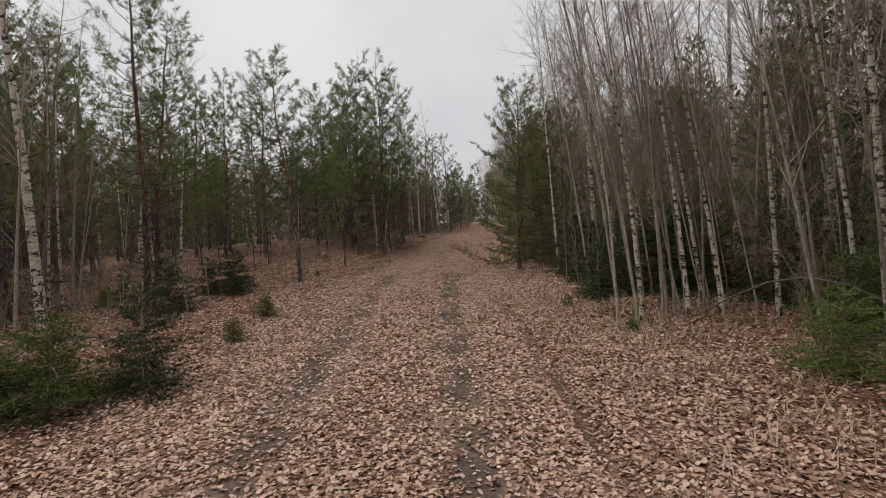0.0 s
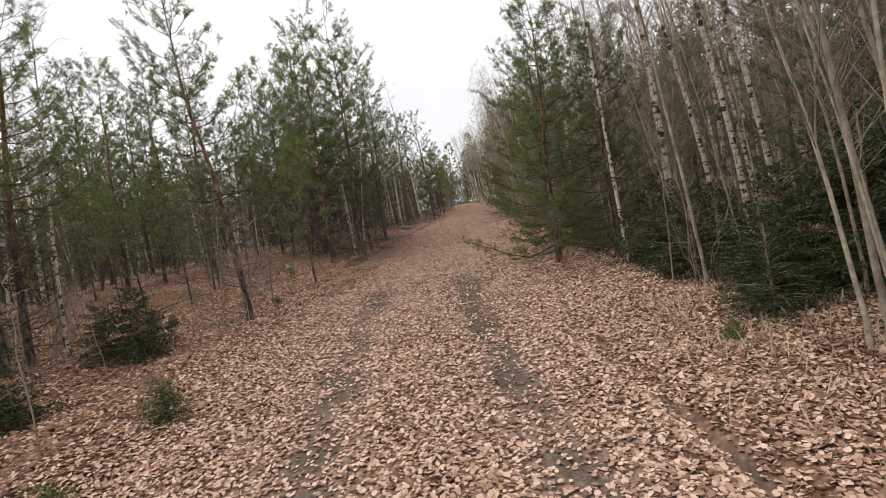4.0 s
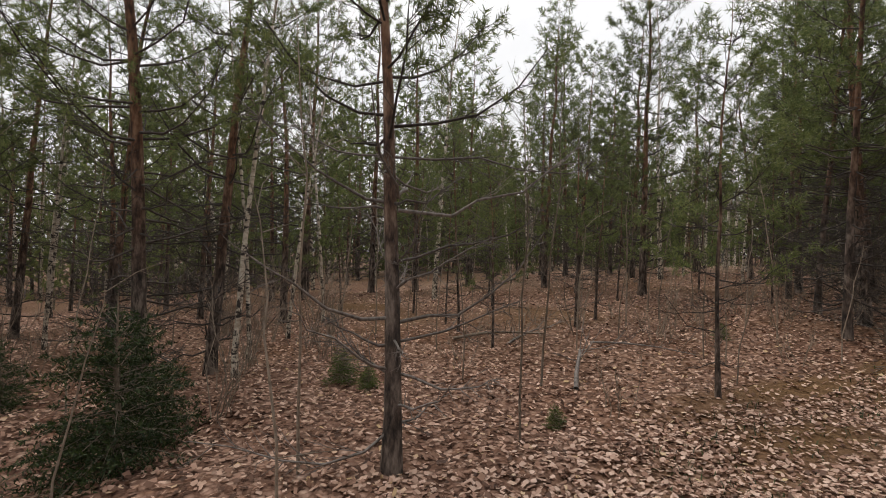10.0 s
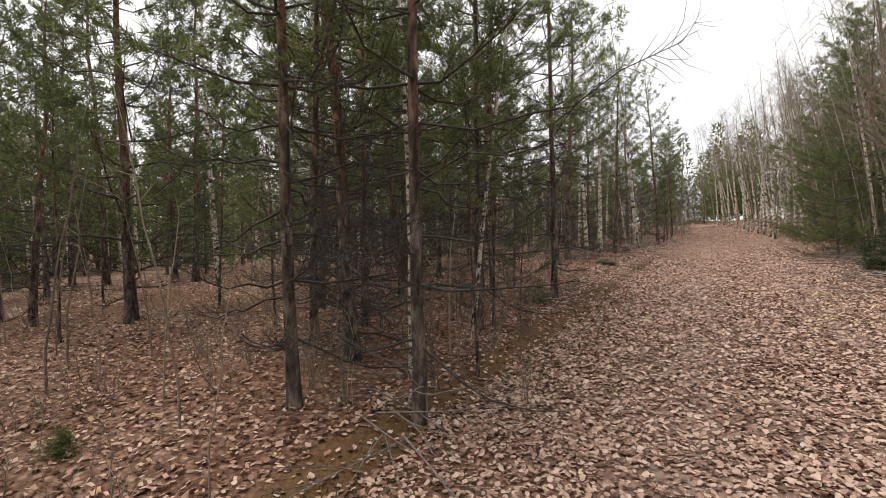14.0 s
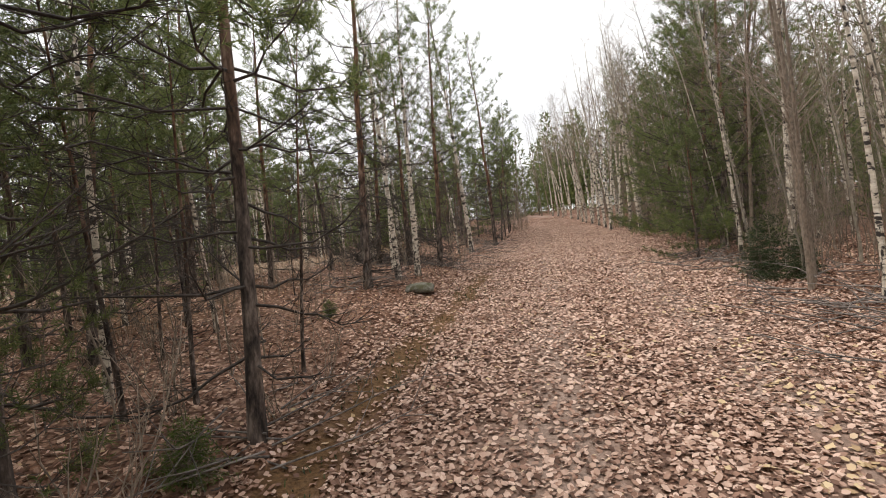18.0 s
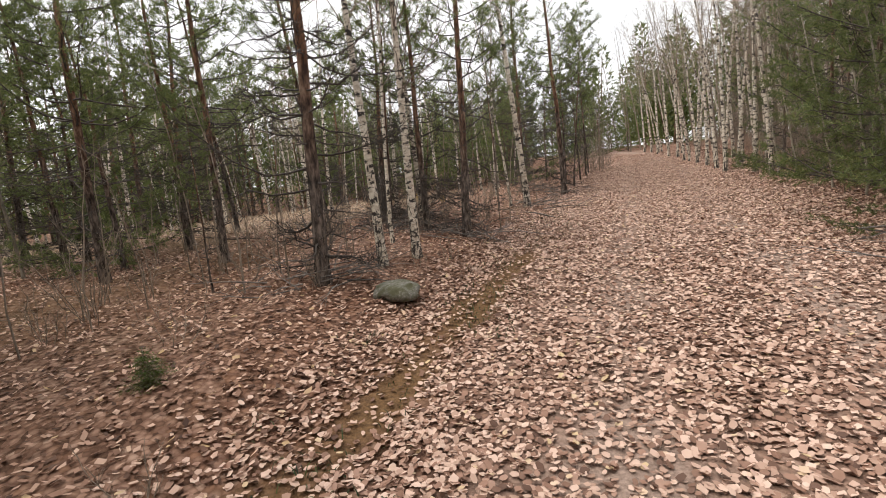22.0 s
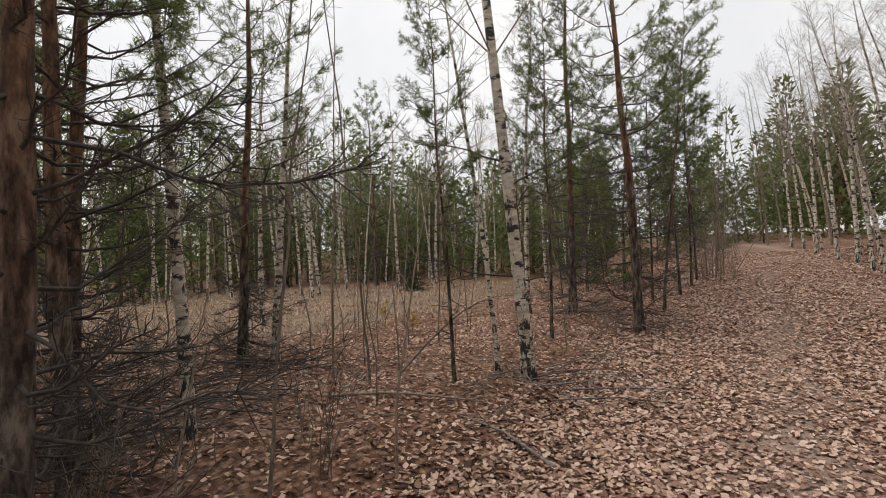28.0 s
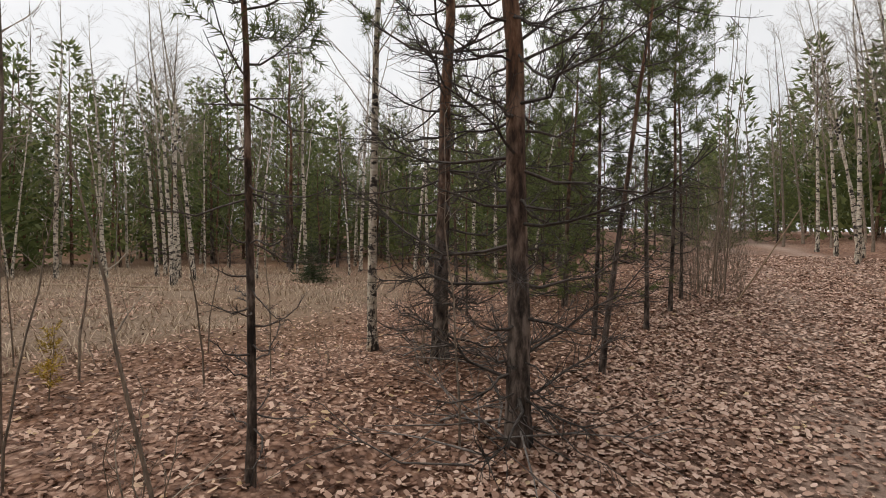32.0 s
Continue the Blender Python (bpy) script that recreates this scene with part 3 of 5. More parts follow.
def ground():
    """One sheet to the horizon, fine along the track and coarse far off."""
    def axis(fine_from, fine_to, step, far):
        near = np.arange(fine_from, fine_to + step / 2, step)
        out = np.cumsum(step * 1.22 ** np.arange(1, 32))
        return np.r_[(fine_from - out[out < far])[::-1], near, fine_to + out[out < far]]
    xs, ys = axis(-7.0, 6.0, 0.09, 400), axis(-3.0, 42.0, 0.12, 400)
    gx, gy = np.meshgrid(xs, ys)
    gz = land(gx, np.clip(gy, -60, 140))
    rng = np.random.default_rng(5)
    gz = gz + rng.normal(size=gz.shape) * 0.006 * (np.abs(gx) < 8)
    k, m = gx.shape
    i, j = np.meshgrid(np.arange(k - 1), np.arange(m - 1), indexing="ij")
    q = (i * m + j).ravel()
    faces = np.stack([q, q + 1, q + m + 1, q + m], 1)
    me = bpy.data.meshes.new("ground")
    fill(me, np.stack([gx, gy, gz], -1).reshape(-1, 3), [faces])
    me.polygons.foreach_set("use_smooth", np.ones(len(me.polygons), bool))
    x, y = gx.ravel(), gy.ravel()
    for name, value in (("mud", mud_zone(x, y)), ("moss", moss_zone(x, y)), ("straw", straw_zone(x, y)), ("wet", wet_zone(x, y))):
        at_ = me.attributes.new(name, "FLOAT", "POINT")
        at_.data.foreach_set("value", value.astype(np.float32))
    me.materials.append(FLOOR)
    return tagged(new("ground", me), "forest floor under brown fallen birch leaves", "ground", kind="structure")


def ragged(x, y, s):
    return 0.5 + 0.25 * (np.sin(x * s + 1.3 * np.sin(y * s * 0.7)) + np.sin(y * s * 1.1 + 1.7 * np.sin(x * s * 0.6 + 2)))


def mud_zone(x, y):
    d = x - road_x(y)
    on_road = smooth(2.0, 1.3, np.abs(d))
    tracks = np.exp(-((d - 0.72) / 0.26) ** 2) + np.exp(-((d + 0.72) / 0.28) ** 2)
    early = smooth(19, 13, y)
    return np.clip(on_road * (0.55 * ragged(x, y, 2.9) + early * 1.0 * tracks + (1 - early) * 0.7 * tracks), 0, 1)


def rut_zone(x, y):
    """A narrow torn rut at the right edge of the track."""
    d = x - road_x(y) - 0.05 * np.sin(3.1 * y)
    return np.clip(1.6 * (0.3 + ragged(x, y, 4.0)) * np.exp(-((d - 1.62) / 0.035) ** 2) * smooth(8.6, 7.4, y) * smooth(2.6, 4.0, y), 0, 1)


def wet_zone(x, y):
    """The dark muddy wheel tracks of the first stretch, a puddled spot and a narrow rut."""
    d = x - road_x(y)
    tracks = np.exp(-((d - 0.74) / 0.21) ** 4) + np.exp(-((d + 0.76) / 0.23) ** 4)
    a = tracks * smooth(13.0, 9.0, y) * np.clip(1.7 * ragged(x, y, 3.7) * ragged(x + 3, y, 8.3) + 0.15, 0, 1)
    patch = 0.95 * np.exp(-((x - 0.12 - 0.05 * (y - 9)) / 0.27) ** 2 - ((y - 10.4) / 1.6) ** 2) * (0.4 + ragged(x, y, 6.1))
    spot = patch + 1.2 * np.exp(-((x - 0.45) / 0.32) ** 2 - ((y - 12.3) / 0.95) ** 2) + 1.1 * np.exp(-((x + 1.15) / 0.3) ** 2 - ((y - 12.2) / 1.0) ** 2)
    return np.clip(a + spot + rut_zone(x, y), 0, 1)


def moss_zone(x, y):
    d = x - road_x(y)
    strip = 1.2 * np.exp(-((d + 2.1 - 0.05 * (y - 24.0)) / 0.19) ** 2) * smooth(13, 16, y) * smooth(31.5, 27, y)
    strip = strip + 0.9 * np.exp(-((d + 1.9) / 0.42) ** 2) * smooth(12, 14, y) * smooth(18.5, 16, y)
    bank = 0.35 * smooth(-2.2, -3.0, d) * smooth(12, 15, y) * ragged(x, y, 1.7) + 0.85 * smooth(-4.5, -7.0, d) * ragged(x, y, 1.2)
    return np.clip(strip * (0.55 + 0.95 * ragged(x, y, 4.1)) + bank * (0.4 + 0.6 * (ragged(x, y, 0.9) > 0.5)), 0, 1)


def straw_zone(x, y):
    d = x - road_x(y)
    open_ground = smooth(-5.5, -8.0, d) * smooth(28, 34, y) * smooth(50, 43, y) * smooth(-34, -26, d)
    glade = 0.55 * smooth(-9, -13, d) * smooth(15, 20, y) * smooth(34, 28, y) * ragged(x, y, 0.5)
    return np.clip(open_ground * (0.5 + 0.7 * ragged(x, y, 1.3)) + glade, 0, 1)


def leaf_litter(name, seed, count, x0, x1, y0, y1, size, keep, label, corners=6, mat=None):
    """Curled fallen leaves, each of six corners, lying on the ground."""
    rng = np.random.default_rng(seed)
    x, y = rng.uniform(x0, x1, count), rng.uniform(y0, y1, count)
    stay = rng.random(count) < keep(x, y)
    x, y = x[stay], y[stay]
    k = len(x)
    ln = size * rng.uniform(0.65, 1.25, k)
    wd = ln * rng.uniform(0.58, 0.88, k)
    curl = rng.normal(0.12, 0.16, k) * ln
    u = np.stack([-0.5 * ln, -0.22 * ln, -0.22 * ln, 0.22 * ln, 0.24 * ln, 0.5 * ln], 1)
    v = np.stack([0 * wd, -0.48 * wd, 0.5 * wd, -0.42 * wd, 0.44 * wd, 0 * wd], 1)
    w = np.stack([0.6 * curl, curl, curl * 0.8, 0.2 * curl, 0.4 * curl, 0.8 * curl], 1) - 0.4 * curl[:, None]
    yaw, tilt, roll = rng.uniform(0, 6.283, k)[:, None], rng.normal(0, 0.26, k)[:, None], rng.normal(0, 0.26, k)[:, None]
    w2 = w + u * np.sin(tilt) + v * np.sin(roll)
    px = x[:, None] + u * np.cos(yaw) - v * np.sin(yaw)
    py = y[:, None] + u * np.sin(yaw) + v * np.cos(yaw)
    pz = (land(x, y) + rng.uniform(0.003, 0.018, k) + 0.25 * ln * (np.abs(np.sin(tilt[:, 0])) + np.abs(np.sin(roll[:, 0]))))[:, None] + w2
    b = np.arange(k)[:, None] * corners
    faces = [b + np.array([[0, 2, 1]]), b + np.array([[1, 2, 4, 3]]), b + np.array([[3, 4, 5]])]
    if corners == 4:
        pick = np.array([0, 3, 5, 2])
        px, py, pz = px[:, pick], py[:, pick], pz[:, pick]
        faces = [b + np.array([[0, 1, 2]]), b + np.array([[0, 2, 3]])]
    me = bpy.data.meshes.new(name)
    fill(me, np.stack([px, py, pz], -1).reshape(-1, 3), faces)
    me.materials.append(mat or LITTER)
    return tagged(new(name, me), label, "fallen leaves", kind="stuff")


def keep_near(x, y):
    d = x - road_x(y)
    return np.clip(1.0 - np.where(y < 17, 0.3, 0.55) * mud_zone(x, y) - 0.85 * moss_zone(x, y) - 0.5 * straw_zone(x, y) - 0.55 * wet_zone(x, y), 0.05, 1) * (0.65 + 0.35 * ragged(x, y, 1.9)) * (1 - 0.88 * rut_zone(x, y)) * smooth(3.0, 1.9, np.where((d > 0) & (y < 14), d * 0.76, np.abs(d)))


def keep_far(x, y):
    d = np.abs(x - road_x(y))
    return (1.0 - 0.35 * straw_zone(x, y) - 0.85 * moss_zone(x, y)) * (0.6 + 0.4 * ragged(x, y, 1.1)) * smooth(1.6, 2.5, np.where((x > 0) & (y < 14), d * 0.76, d)) * np.where(d > 7, 0.75, 1.0)


def blades(name, seed, spots, label, mat, height=0.28, per=16, spread=0.12, width=0.006, flat=0.8):
    """Tufts of grass: bent three-corner blades."""
    rng = np.random.default_rng(seed)
    buf = Buf()
    spots = np.asarray(spots, float)
    base = np.repeat(spots, per, 0) + rng.normal(size=(len(spots) * per, 2)) * spread
    k = len(base)
    p = np.c_[base, land(base[:, 0], base[:, 1]) - 0.01]
    a = rng.uniform(0, 6.283, k)
    side = np.stack([-np.sin(a), np.cos(a), 0 * a], 1) * width
    way = np.stack([np.cos(a), np.sin(a), 0 * a], 1)
    h = height * rng.uniform(0.5, 1.3, k)[:, None]
    mid = p + way * h * 0.35 * flat + np.array([0, 0, 1.0]) * h * 0.55
    end = p + way * h * 1.0 * flat + np.array([0, 0, 1.0]) * h * rng.uniform(0.25, 0.9, k)[:, None]
    verts = np.stack([p - side, p + side, mid + side * 0.7, mid - side * 0.7, end], 1).reshape(-1, 3)
    b = np.arange(k)[:, None] * 5
    me = bpy.data.meshes.new(name)
    fill(me, verts, [b + np.array([[0, 1, 2, 3]]), b + np.array([[3, 2, 4]])])
    me.materials.append(mat)
    return tagged(new(name, me), label, "grass", kind="stuff")


ground()
leaf_litter("leaf_litter", 1, 400000, -3.6, 4.2, 0.8, 18.0, 0.036, keep_near, "pale brown curled birch leaves on the track")
leaf_litter("leaf_litter", 3, 640000, -2.6, 7.6, 17.5, 46.0, 0.041, keep_near, "large pinkish brown leaves covering the track")
# off the track: redder leaves with tree shade mixed into their colour
leaf_litter("leaf_litter", 2, 700000, -13.0, 8.0, 1.0, 46.0, 0.046, keep_far, "reddish brown fallen leaves between the trees, toned darker for the wood's shade", 4, DUFF)


def keep_pale(x, y):
    spots = ((1.36, 23.5, 0.3), (2.27, 23.2, 0.28), (2.14, 22.3, 0.3), (1.1, 23.2, 0.2), (2.7, 24.6, 0.35), (1.9, 21.3, 0.35), (2.9, 22.4, 0.3))
    return sum(0.9 * np.exp(-((x - a) ** 2 + (y - b) ** 2) / r ** 2) for a, b, r in spots)


leaf_litter("leaf_litter", 4, 3600, 0.4, 3.6, 20.5, 25.5, 0.052, keep_pale, "pale yellow leaves in patches on the track", 6, PALE)

# ---------------------------------------------------------------- trees
used = set()
dice = np.random.default_rng(77)
PINE_TALL = pine(11, 8.2, 0.080, 2.6, 2.1, (0.25, 0.1))
PINE_BROAD = pine(12, 7.2, 0.084, 1.0, 2.15, (-0.2, 0.15), tip_from=0.4)
PINE_MID = pine(13, 6.2, 0.043, 1.8, 1.35, (0.15, -0.1), 0.8, 1.7)
PINE_DENSE = pine(14, 5.4, 0.056, 0.12, 1.85, (-0.1, 0.1), count=22, shoots=1.6, droop=0.3, tip_from=0.3)
PINE_SMALL = pine(15, 4.2, 0.027, 1.1, 0.85, (0.1, 0.05))
PINE_THIN = pine(16, 5.6, 0.028, 2.3, 0.75, (0.2, -0.15), 0.8)
PINE_BARE = pine(17, 5.4, 0.058, 2.0, 1.75, (-0.15, 0.05), 0.9, 1.0, split=True, dry=DEAD)
ARM_DICE = np.random.default_rng(19)
for arm_z, arm_turn, arm_length in ((0.92, 50, 1.0), (0.95, 235, 0.9), (1.0, 130, 0.7), (1.62, 40, 1.25), (1.66, 225, 1.1), (1.7, 310, 0.8), (1.72, 120, 0.9)):
    one_arm = Buf()
    bough(one_arm, ARM_DICE, np.array([0.0, 0.0, arm_z]), (math.cos(radians(arm_turn)), math.sin(radians(arm_turn)), 0.12), arm_length, 0.0125, 0.04, 0.42, 8, 5)
    part("dead_branch", one_arm, DEAD, PINE_BARE)
PINE_DEAD = pine(18, 8.0, 0.084, 3.0, 1.9, (-0.3, 0.2), 1.0, 2.4, shoots=1.4, split=True, skirt=16)
PINE_SKIRT = pine(20, 8.0, 0.086, 2.9, 1.9, (0.25, 0.15), 1.0, 2.4, skirt=60)
PINE_DARK = pine(19, 7.8, 0.080, 2.2, 2.0, (0.3, -0.2), 0.95, 2.0, skirt=20)
WOOD_A = pine(51, 8.0, 0.080, 2.4, 1.6, (0.2, 0.1), 0.9, 1.2, 8, 0.019, 1.25, 0.11)
WOOD_B = pine(52, 6.6, 0.066, 1.2, 1.5, (-0.2, 0.1), 0.9, 1.0, 8, 0.020, 1.25, 0.11)
WOOD_C = pine(53, 4.8, 0.05, 0.3, 1.2, (0.1, 0.1), 0.9, 0.6, 9, 0.022, 1.4, 0.11)
BIRCH_TALL = birch(21, 10.0, 0.096, (0.5, 0.2), 0.30)
BIRCH_MID = birch(22, 8.5, 0.070, (0.5, -0.3), 0.35)
BIRCH_THIN = birch(23, 7.2, 0.041, (0.7, 0.3), 0.38)
BIRCH_KNOT = birch(29, 8.4, 0.068, (-0.42, -0.2), 0.34, 0.8, sides=12, limbs=((1.0, 205, 1.25, 0.05), (2.1, 207, 0.8, 0.45), (1.63, 30, 0.5, 1.0), (1.85, 25, 0.75, 0.4), (0.95, 27, 0.28, 0.0)))
BIRCH_LEAN = birch(24, 8.0, 0.048, (1.6, 0.4), 0.4)
ALDER = birch(25, 7.6, 0.027, (0.9, 0.2), 0.26, 0.8, GREY_BARK, "alder_tree", "alder tree")
ALDER_THIN = birch(26, 6.8, 0.016, (1.1, -0.3), 0.2, 0.75, GREY_BARK, "alder_tree", "alder tree", sides=6)
ALDER_DARK = birch(27, 8.2, 0.046, (0.9, 0.5), 0.3, 0.9, TWIG, "alder_tree", "alder tree")
SAPLING = sapling(31, 2.6, 0.012, (0.2, 0.1), 0.7)
SAPLING_LOW = sapling(32, 1.4, 0.008, (-0.1, 0.15), 0.7)
SAPLING_TALL = sapling(33, 4.6, 0.015, (0.25, -0.1), 0.5)
SHRUB = shrub(34, 1.0, 4)
SHRUB_LOW = shrub(35, 0.5, 5, 0.5)
SHRUB_TALL = shrub(36, 1.7, 5, 0.25)
BRUSH_LOW = shrub(38, 0.9, 9, 0.55)
BRUSH = shrub(37, 3.0, 10, 0.24)
SPRUCE_A = spruce(41, 1.5, 0.72)
SPRUCE_B = spruce(42, 1.2, 0.72, LIME)
SPRUCE_LOW = spruce(43, 0.6, 0.28, LIME, 4, 0.035, 0.008)
SPRUCE_TALL = spruce(44, 9.5, 1.9, None, 4, 0.20, 0.07, 0.011)

SIZES = {o.name: h for o, h in ((PINE_TALL, 8.2), (PINE_BROAD, 7.2), (PINE_MID, 6.2), (PINE_DENSE, 5.4), (PINE_SMALL, 4.2), (PINE_THIN, 5.6), (PINE_BARE, 5.4), (PINE_DEAD, 8.0), (PINE_SKIRT, 8.0), (PINE_DARK, 7.8), (WOOD_A, 8.0), (WOOD_B, 6.6), (WOOD_C, 4.8),
         (BIRCH_TALL, 10.0), (BIRCH_MID, 8.5), (BIRCH_THIN, 7.2), (BIRCH_LEAN, 8.0), (BIRCH_KNOT, 8.4), (ALDER, 7.6), (ALDER_THIN, 6.8), (ALDER_DARK, 8.2), (SAPLING, 2.6), (SAPLING_LOW, 1.5), (SAPLING_TALL, 4.6),
         (SHRUB, 1.1), (SHRUB_LOW, 0.55), (SHRUB_TALL, 1.9), (SPRUCE_A, 1.5), (SPRUCE_B, 1.2), (SPRUCE_LOW, 0.6), (SPRUCE_TALL, 9.5), (BRUSH, 3.0), (BRUSH_LOW, 0.9))}


def stand(pattern, label, group, spots):
    """Plants one kind of tree at (x, y, height[, turn in degrees]) each."""
    for x, y, h, *turn in spots:
        a = radians(turn[0]) if turn else dice.uniform(0, 6.283)
        s = h / SIZES[pattern.name]
        place(pattern, used, x, y, a, s, label, group)


# beside the first stretch
stand(BIRCH_TALL, "slender white birch with dark bands beside a mossy thicket", "birches", [(-5.5, 7.15, 7.6, 200)])
stand(ALDER_DARK, "dark leaning alder stem in a clump behind the birch", "alder clump", [(-7.6, 6.4, 6.8, 30), (-7.9, 6.9, 7.2, 45), (-8.3, 6.6, 6.6, 20), (-8.1, 7.3, 7.0, 60), (-7.4, 7.0, 6.4, 10), (-8.6, 7.1, 7.2, 35), (-7.2, 5.8, 6.6, 50), (-6.2, 8.7, 6.4, 40), (-6.5, 8.4, 6.8, 25), (-5.1, 6.2, 5.2, 70)])
stand(ALDER_THIN, "thin leaning alder pole behind the birch", "alder clump", [(-7.5, 6.7, 6.2, 60), (-8.0, 6.3, 6.0, 80), (-7.1, 6.5, 5.8, 40), (-8.4, 7.5, 6.4, 70), (-6.9, 7.6, 5.6, 90), (-6.3, 9.0, 5.8, 65), (-4.0, 6.5, 3.2, 90), (-4.4, 6.2, 3.6, 60)])
stand(SPRUCE_A, "young dark green spruce bush in the leaf litter", "spruce bushes", [(-2.85, 4.95, 1.1), (-4.45, 8.35, 1.45), (-4.2, 10.6, 1.45), (-4.75, 10.75, 1.2), (-3.75, 4.2, 1.15), (-6.0, 9.8, 0.9), (2.5, 7.75, 1.1), (2.75, 8.1, 1.4), (3.15, 8.5, 1.9), (3.6, 7.9, 2.1), (2.95, 9.6, 1.8), (3.0, 10.6, 2.0), (3.9, 8.3, 2.2)])
stand(SPRUCE_B, "low spruce bush with drooping green branches", "spruce bushes", [(-3.3, 4.4, 0.9), (-4.3, 4.7, 1.1), (3.15, 3.95, 1.0), (5.0, 5.3, 1.6), (5.6, 6.0, 1.7), (4.5, 5.6, 1.2), (3.5, 8.9, 1.2)])
stand(SPRUCE_LOW, "small green conifer seedling among fallen leaves", "seedlings", [(-2.75, 8.15, 0.42), (-6.0, 9.2, 0.6), (1.95, 7.5, 0.3), (-2.67, 6.65, 0.5), (-4.97, 12.36, 0.5), (-4.7, 12.5, 0.35), (2.3, 6.0, 0.3), (-1.53, 21.5, 0.55), (-1.6, 24.7, 0.34), (-3.6, 16.6, 0.3), (-3.1, 13.2, 0.25), (4.3, 22.6, 0.5)])
stand(PINE_BARE, "pine with bare forked lower branches beside the track", "pines beside the track", [(-3.2, 11.93, 5.2, 20)])
stand(PINE_SMALL, "knee-thin young pine sapling with red-brown stem", "young pines", [(-2.6, 14.5, 3.2), (-5.3, 16.0, 4.4), (-5.4, 16.55, 4.2), (-9.0, 17.5, 4.4), (-8.4, 15.2, 3.8), (-5.15, 14.35, 3.4)])
stand(PINE_THIN, "spindly young pine with candle-like top shoots", "young pines", [(-6.25, 14.65, 3.9), (-6.4, 18.45, 5.0), (-6.85, 14.85, 4.2), (-9.4, 14.2, 4.6), (-8.6, 20.6, 5.2), (-7.6, 16.4, 4.6), (-5.8, 20.2, 5.4)])
stand(PINE_TALL, "tall pine with flaky orange upper bark", "pines", [(-6.15, 10.8, 7.4), (-6.3, 11.45, 7.2), (-7.8, 9.0, 7.0), (-10.4, 9.4, 7.0), (-10.8, 12.0, 6.6), (-9.4, 7.4, 7.0), (-12.4, 10.6, 7.2), (-9.2, 3.4, 7.4), (-10.8, 4.9, 7.0)])
stand(PINE_BROAD, "bushy green pine standing in open wood", "pines", [(-6.55, 19.45, 6.6), (-9.2, 13.06, 6.2), (-6.6, 24.2, 6.0), (-4.6, 21.6, 6.2)])
stand(BIRCH_THIN, "thin pale birch stem leaning among pines", "birches", [(-5.85, 11.6, 5.8), (-6.6, 11.9, 6.2), (-6.6, 9.0, 6.0), (-7.0, 9.2, 6.6), (-8.2, 13.4, 6.4), (-7.4, 12.6, 6.4), (-8.6, 9.9, 6.2), (-6.6, 4.4, 6.4), (-5.2, 2.2, 6.4), (-7.5, 2.6, 6.6)])
stand(PINE_DENSE, "low-branched green pine leaning over the track edge", "pines", [(2.05, 12.2, 4.6), (2.75, 11.4, 4.2), (2.45, 13.6, 4.8), (3.3, 12.4, 5.0), (3.2, 14.6, 5.0), (3.4, 16.6, 4.8), (4.2, 11.4, 4.0)])

# the thicket right of the first stretch
stand(PINE_DENSE, "dark green pine bush in the thicket", "pines", [(4.4, 8.8, 4.0), (5.4, 7.5, 4.4), (4.9, 10.2, 4.6), (6.4, 9.0, 4.8)])
stand(SPRUCE_A, "dark spruce bush under bare alders", "spruce bushes", [(4.1, 7.7, 1.9), (4.9, 6.9, 2.2), (3.5, 10.0, 1.7), (6.0, 5.6, 2.4), (6.8, 4.6, 2.6), (7.2, 6.2, 2.8), (5.9, 7.2, 2.4)])
stand(ALDER, "grey-barked alder stem in a leaning clump", "alder clump", [(2.35, 6.6, 6.4, 170), (2.5, 6.35, 6.8, 150), (2.7, 6.6, 6.2, 200), (2.85, 6.3, 6.6, 180), (3.05, 6.5, 6.8, 160), (3.3, 6.25, 6.0, 230), (2.45, 6.85, 5.8, 130), (3.1, 6.8, 6.4, 190), (2.25, 6.35, 6.0, 185)])
stand(ALDER_THIN, "thin alder pole with fine bare twigs", "alder clump", [(2.3, 6.45, 5.4, 140), (2.65, 6.8, 5.8, 165), (3.0, 6.7, 5.6, 110), (3.3, 6.75, 6.0, 185), (3.5, 6.5, 5.6, 215), (2.75, 6.2, 5.0, 240), (3.6, 6.9, 5.8, 150), (3.8, 6.0, 5.6, 190), (4.1, 5.4, 5.4, 170), (4.9, 4.8, 5.8, 160), (2.9, 6.05, 5.2, 175), (3.45, 6.1, 5.6, 140)])
stand(BIRCH_THIN, "thin white birch among grey alder stems", "birches", [(2.6, 6.45, 6.6, 150), (3.15, 6.35, 7.0, 170), (3.55, 6.3, 6.8, 120), (4.2, 6.2, 7.0, 200), (3.9, 7.4, 6.8, 160), (4.7, 5.6, 7.0, 140)])
stand(BIRCH_LEAN, "white birch leaning towards the track", "birches", [(3.93, 3.1, 7.2, 121), (3.9, 9.3, 7.4, 175), (3.25, 8.9, 7.0, 190), (7.0, 9.5, 7.8, 170), (8.3, 13.9, 8.2, 160), (3.8, 10.3, 7.2, 175)])
stand(BIRCH_MID, "white birch with dark knots at the track side", "birches", [(3.72, 2.9, 7.8, 346), (6.45, 8.75, 8.2), (7.0, 8.9, 8.6), (8.7, 10.9, 8.8), (4.6, 2.2, 7.6, 180), (8.1, 11.6, 8.2), (5.6, 12.6, 8.0), (7.0, 7.6, 7.4)])
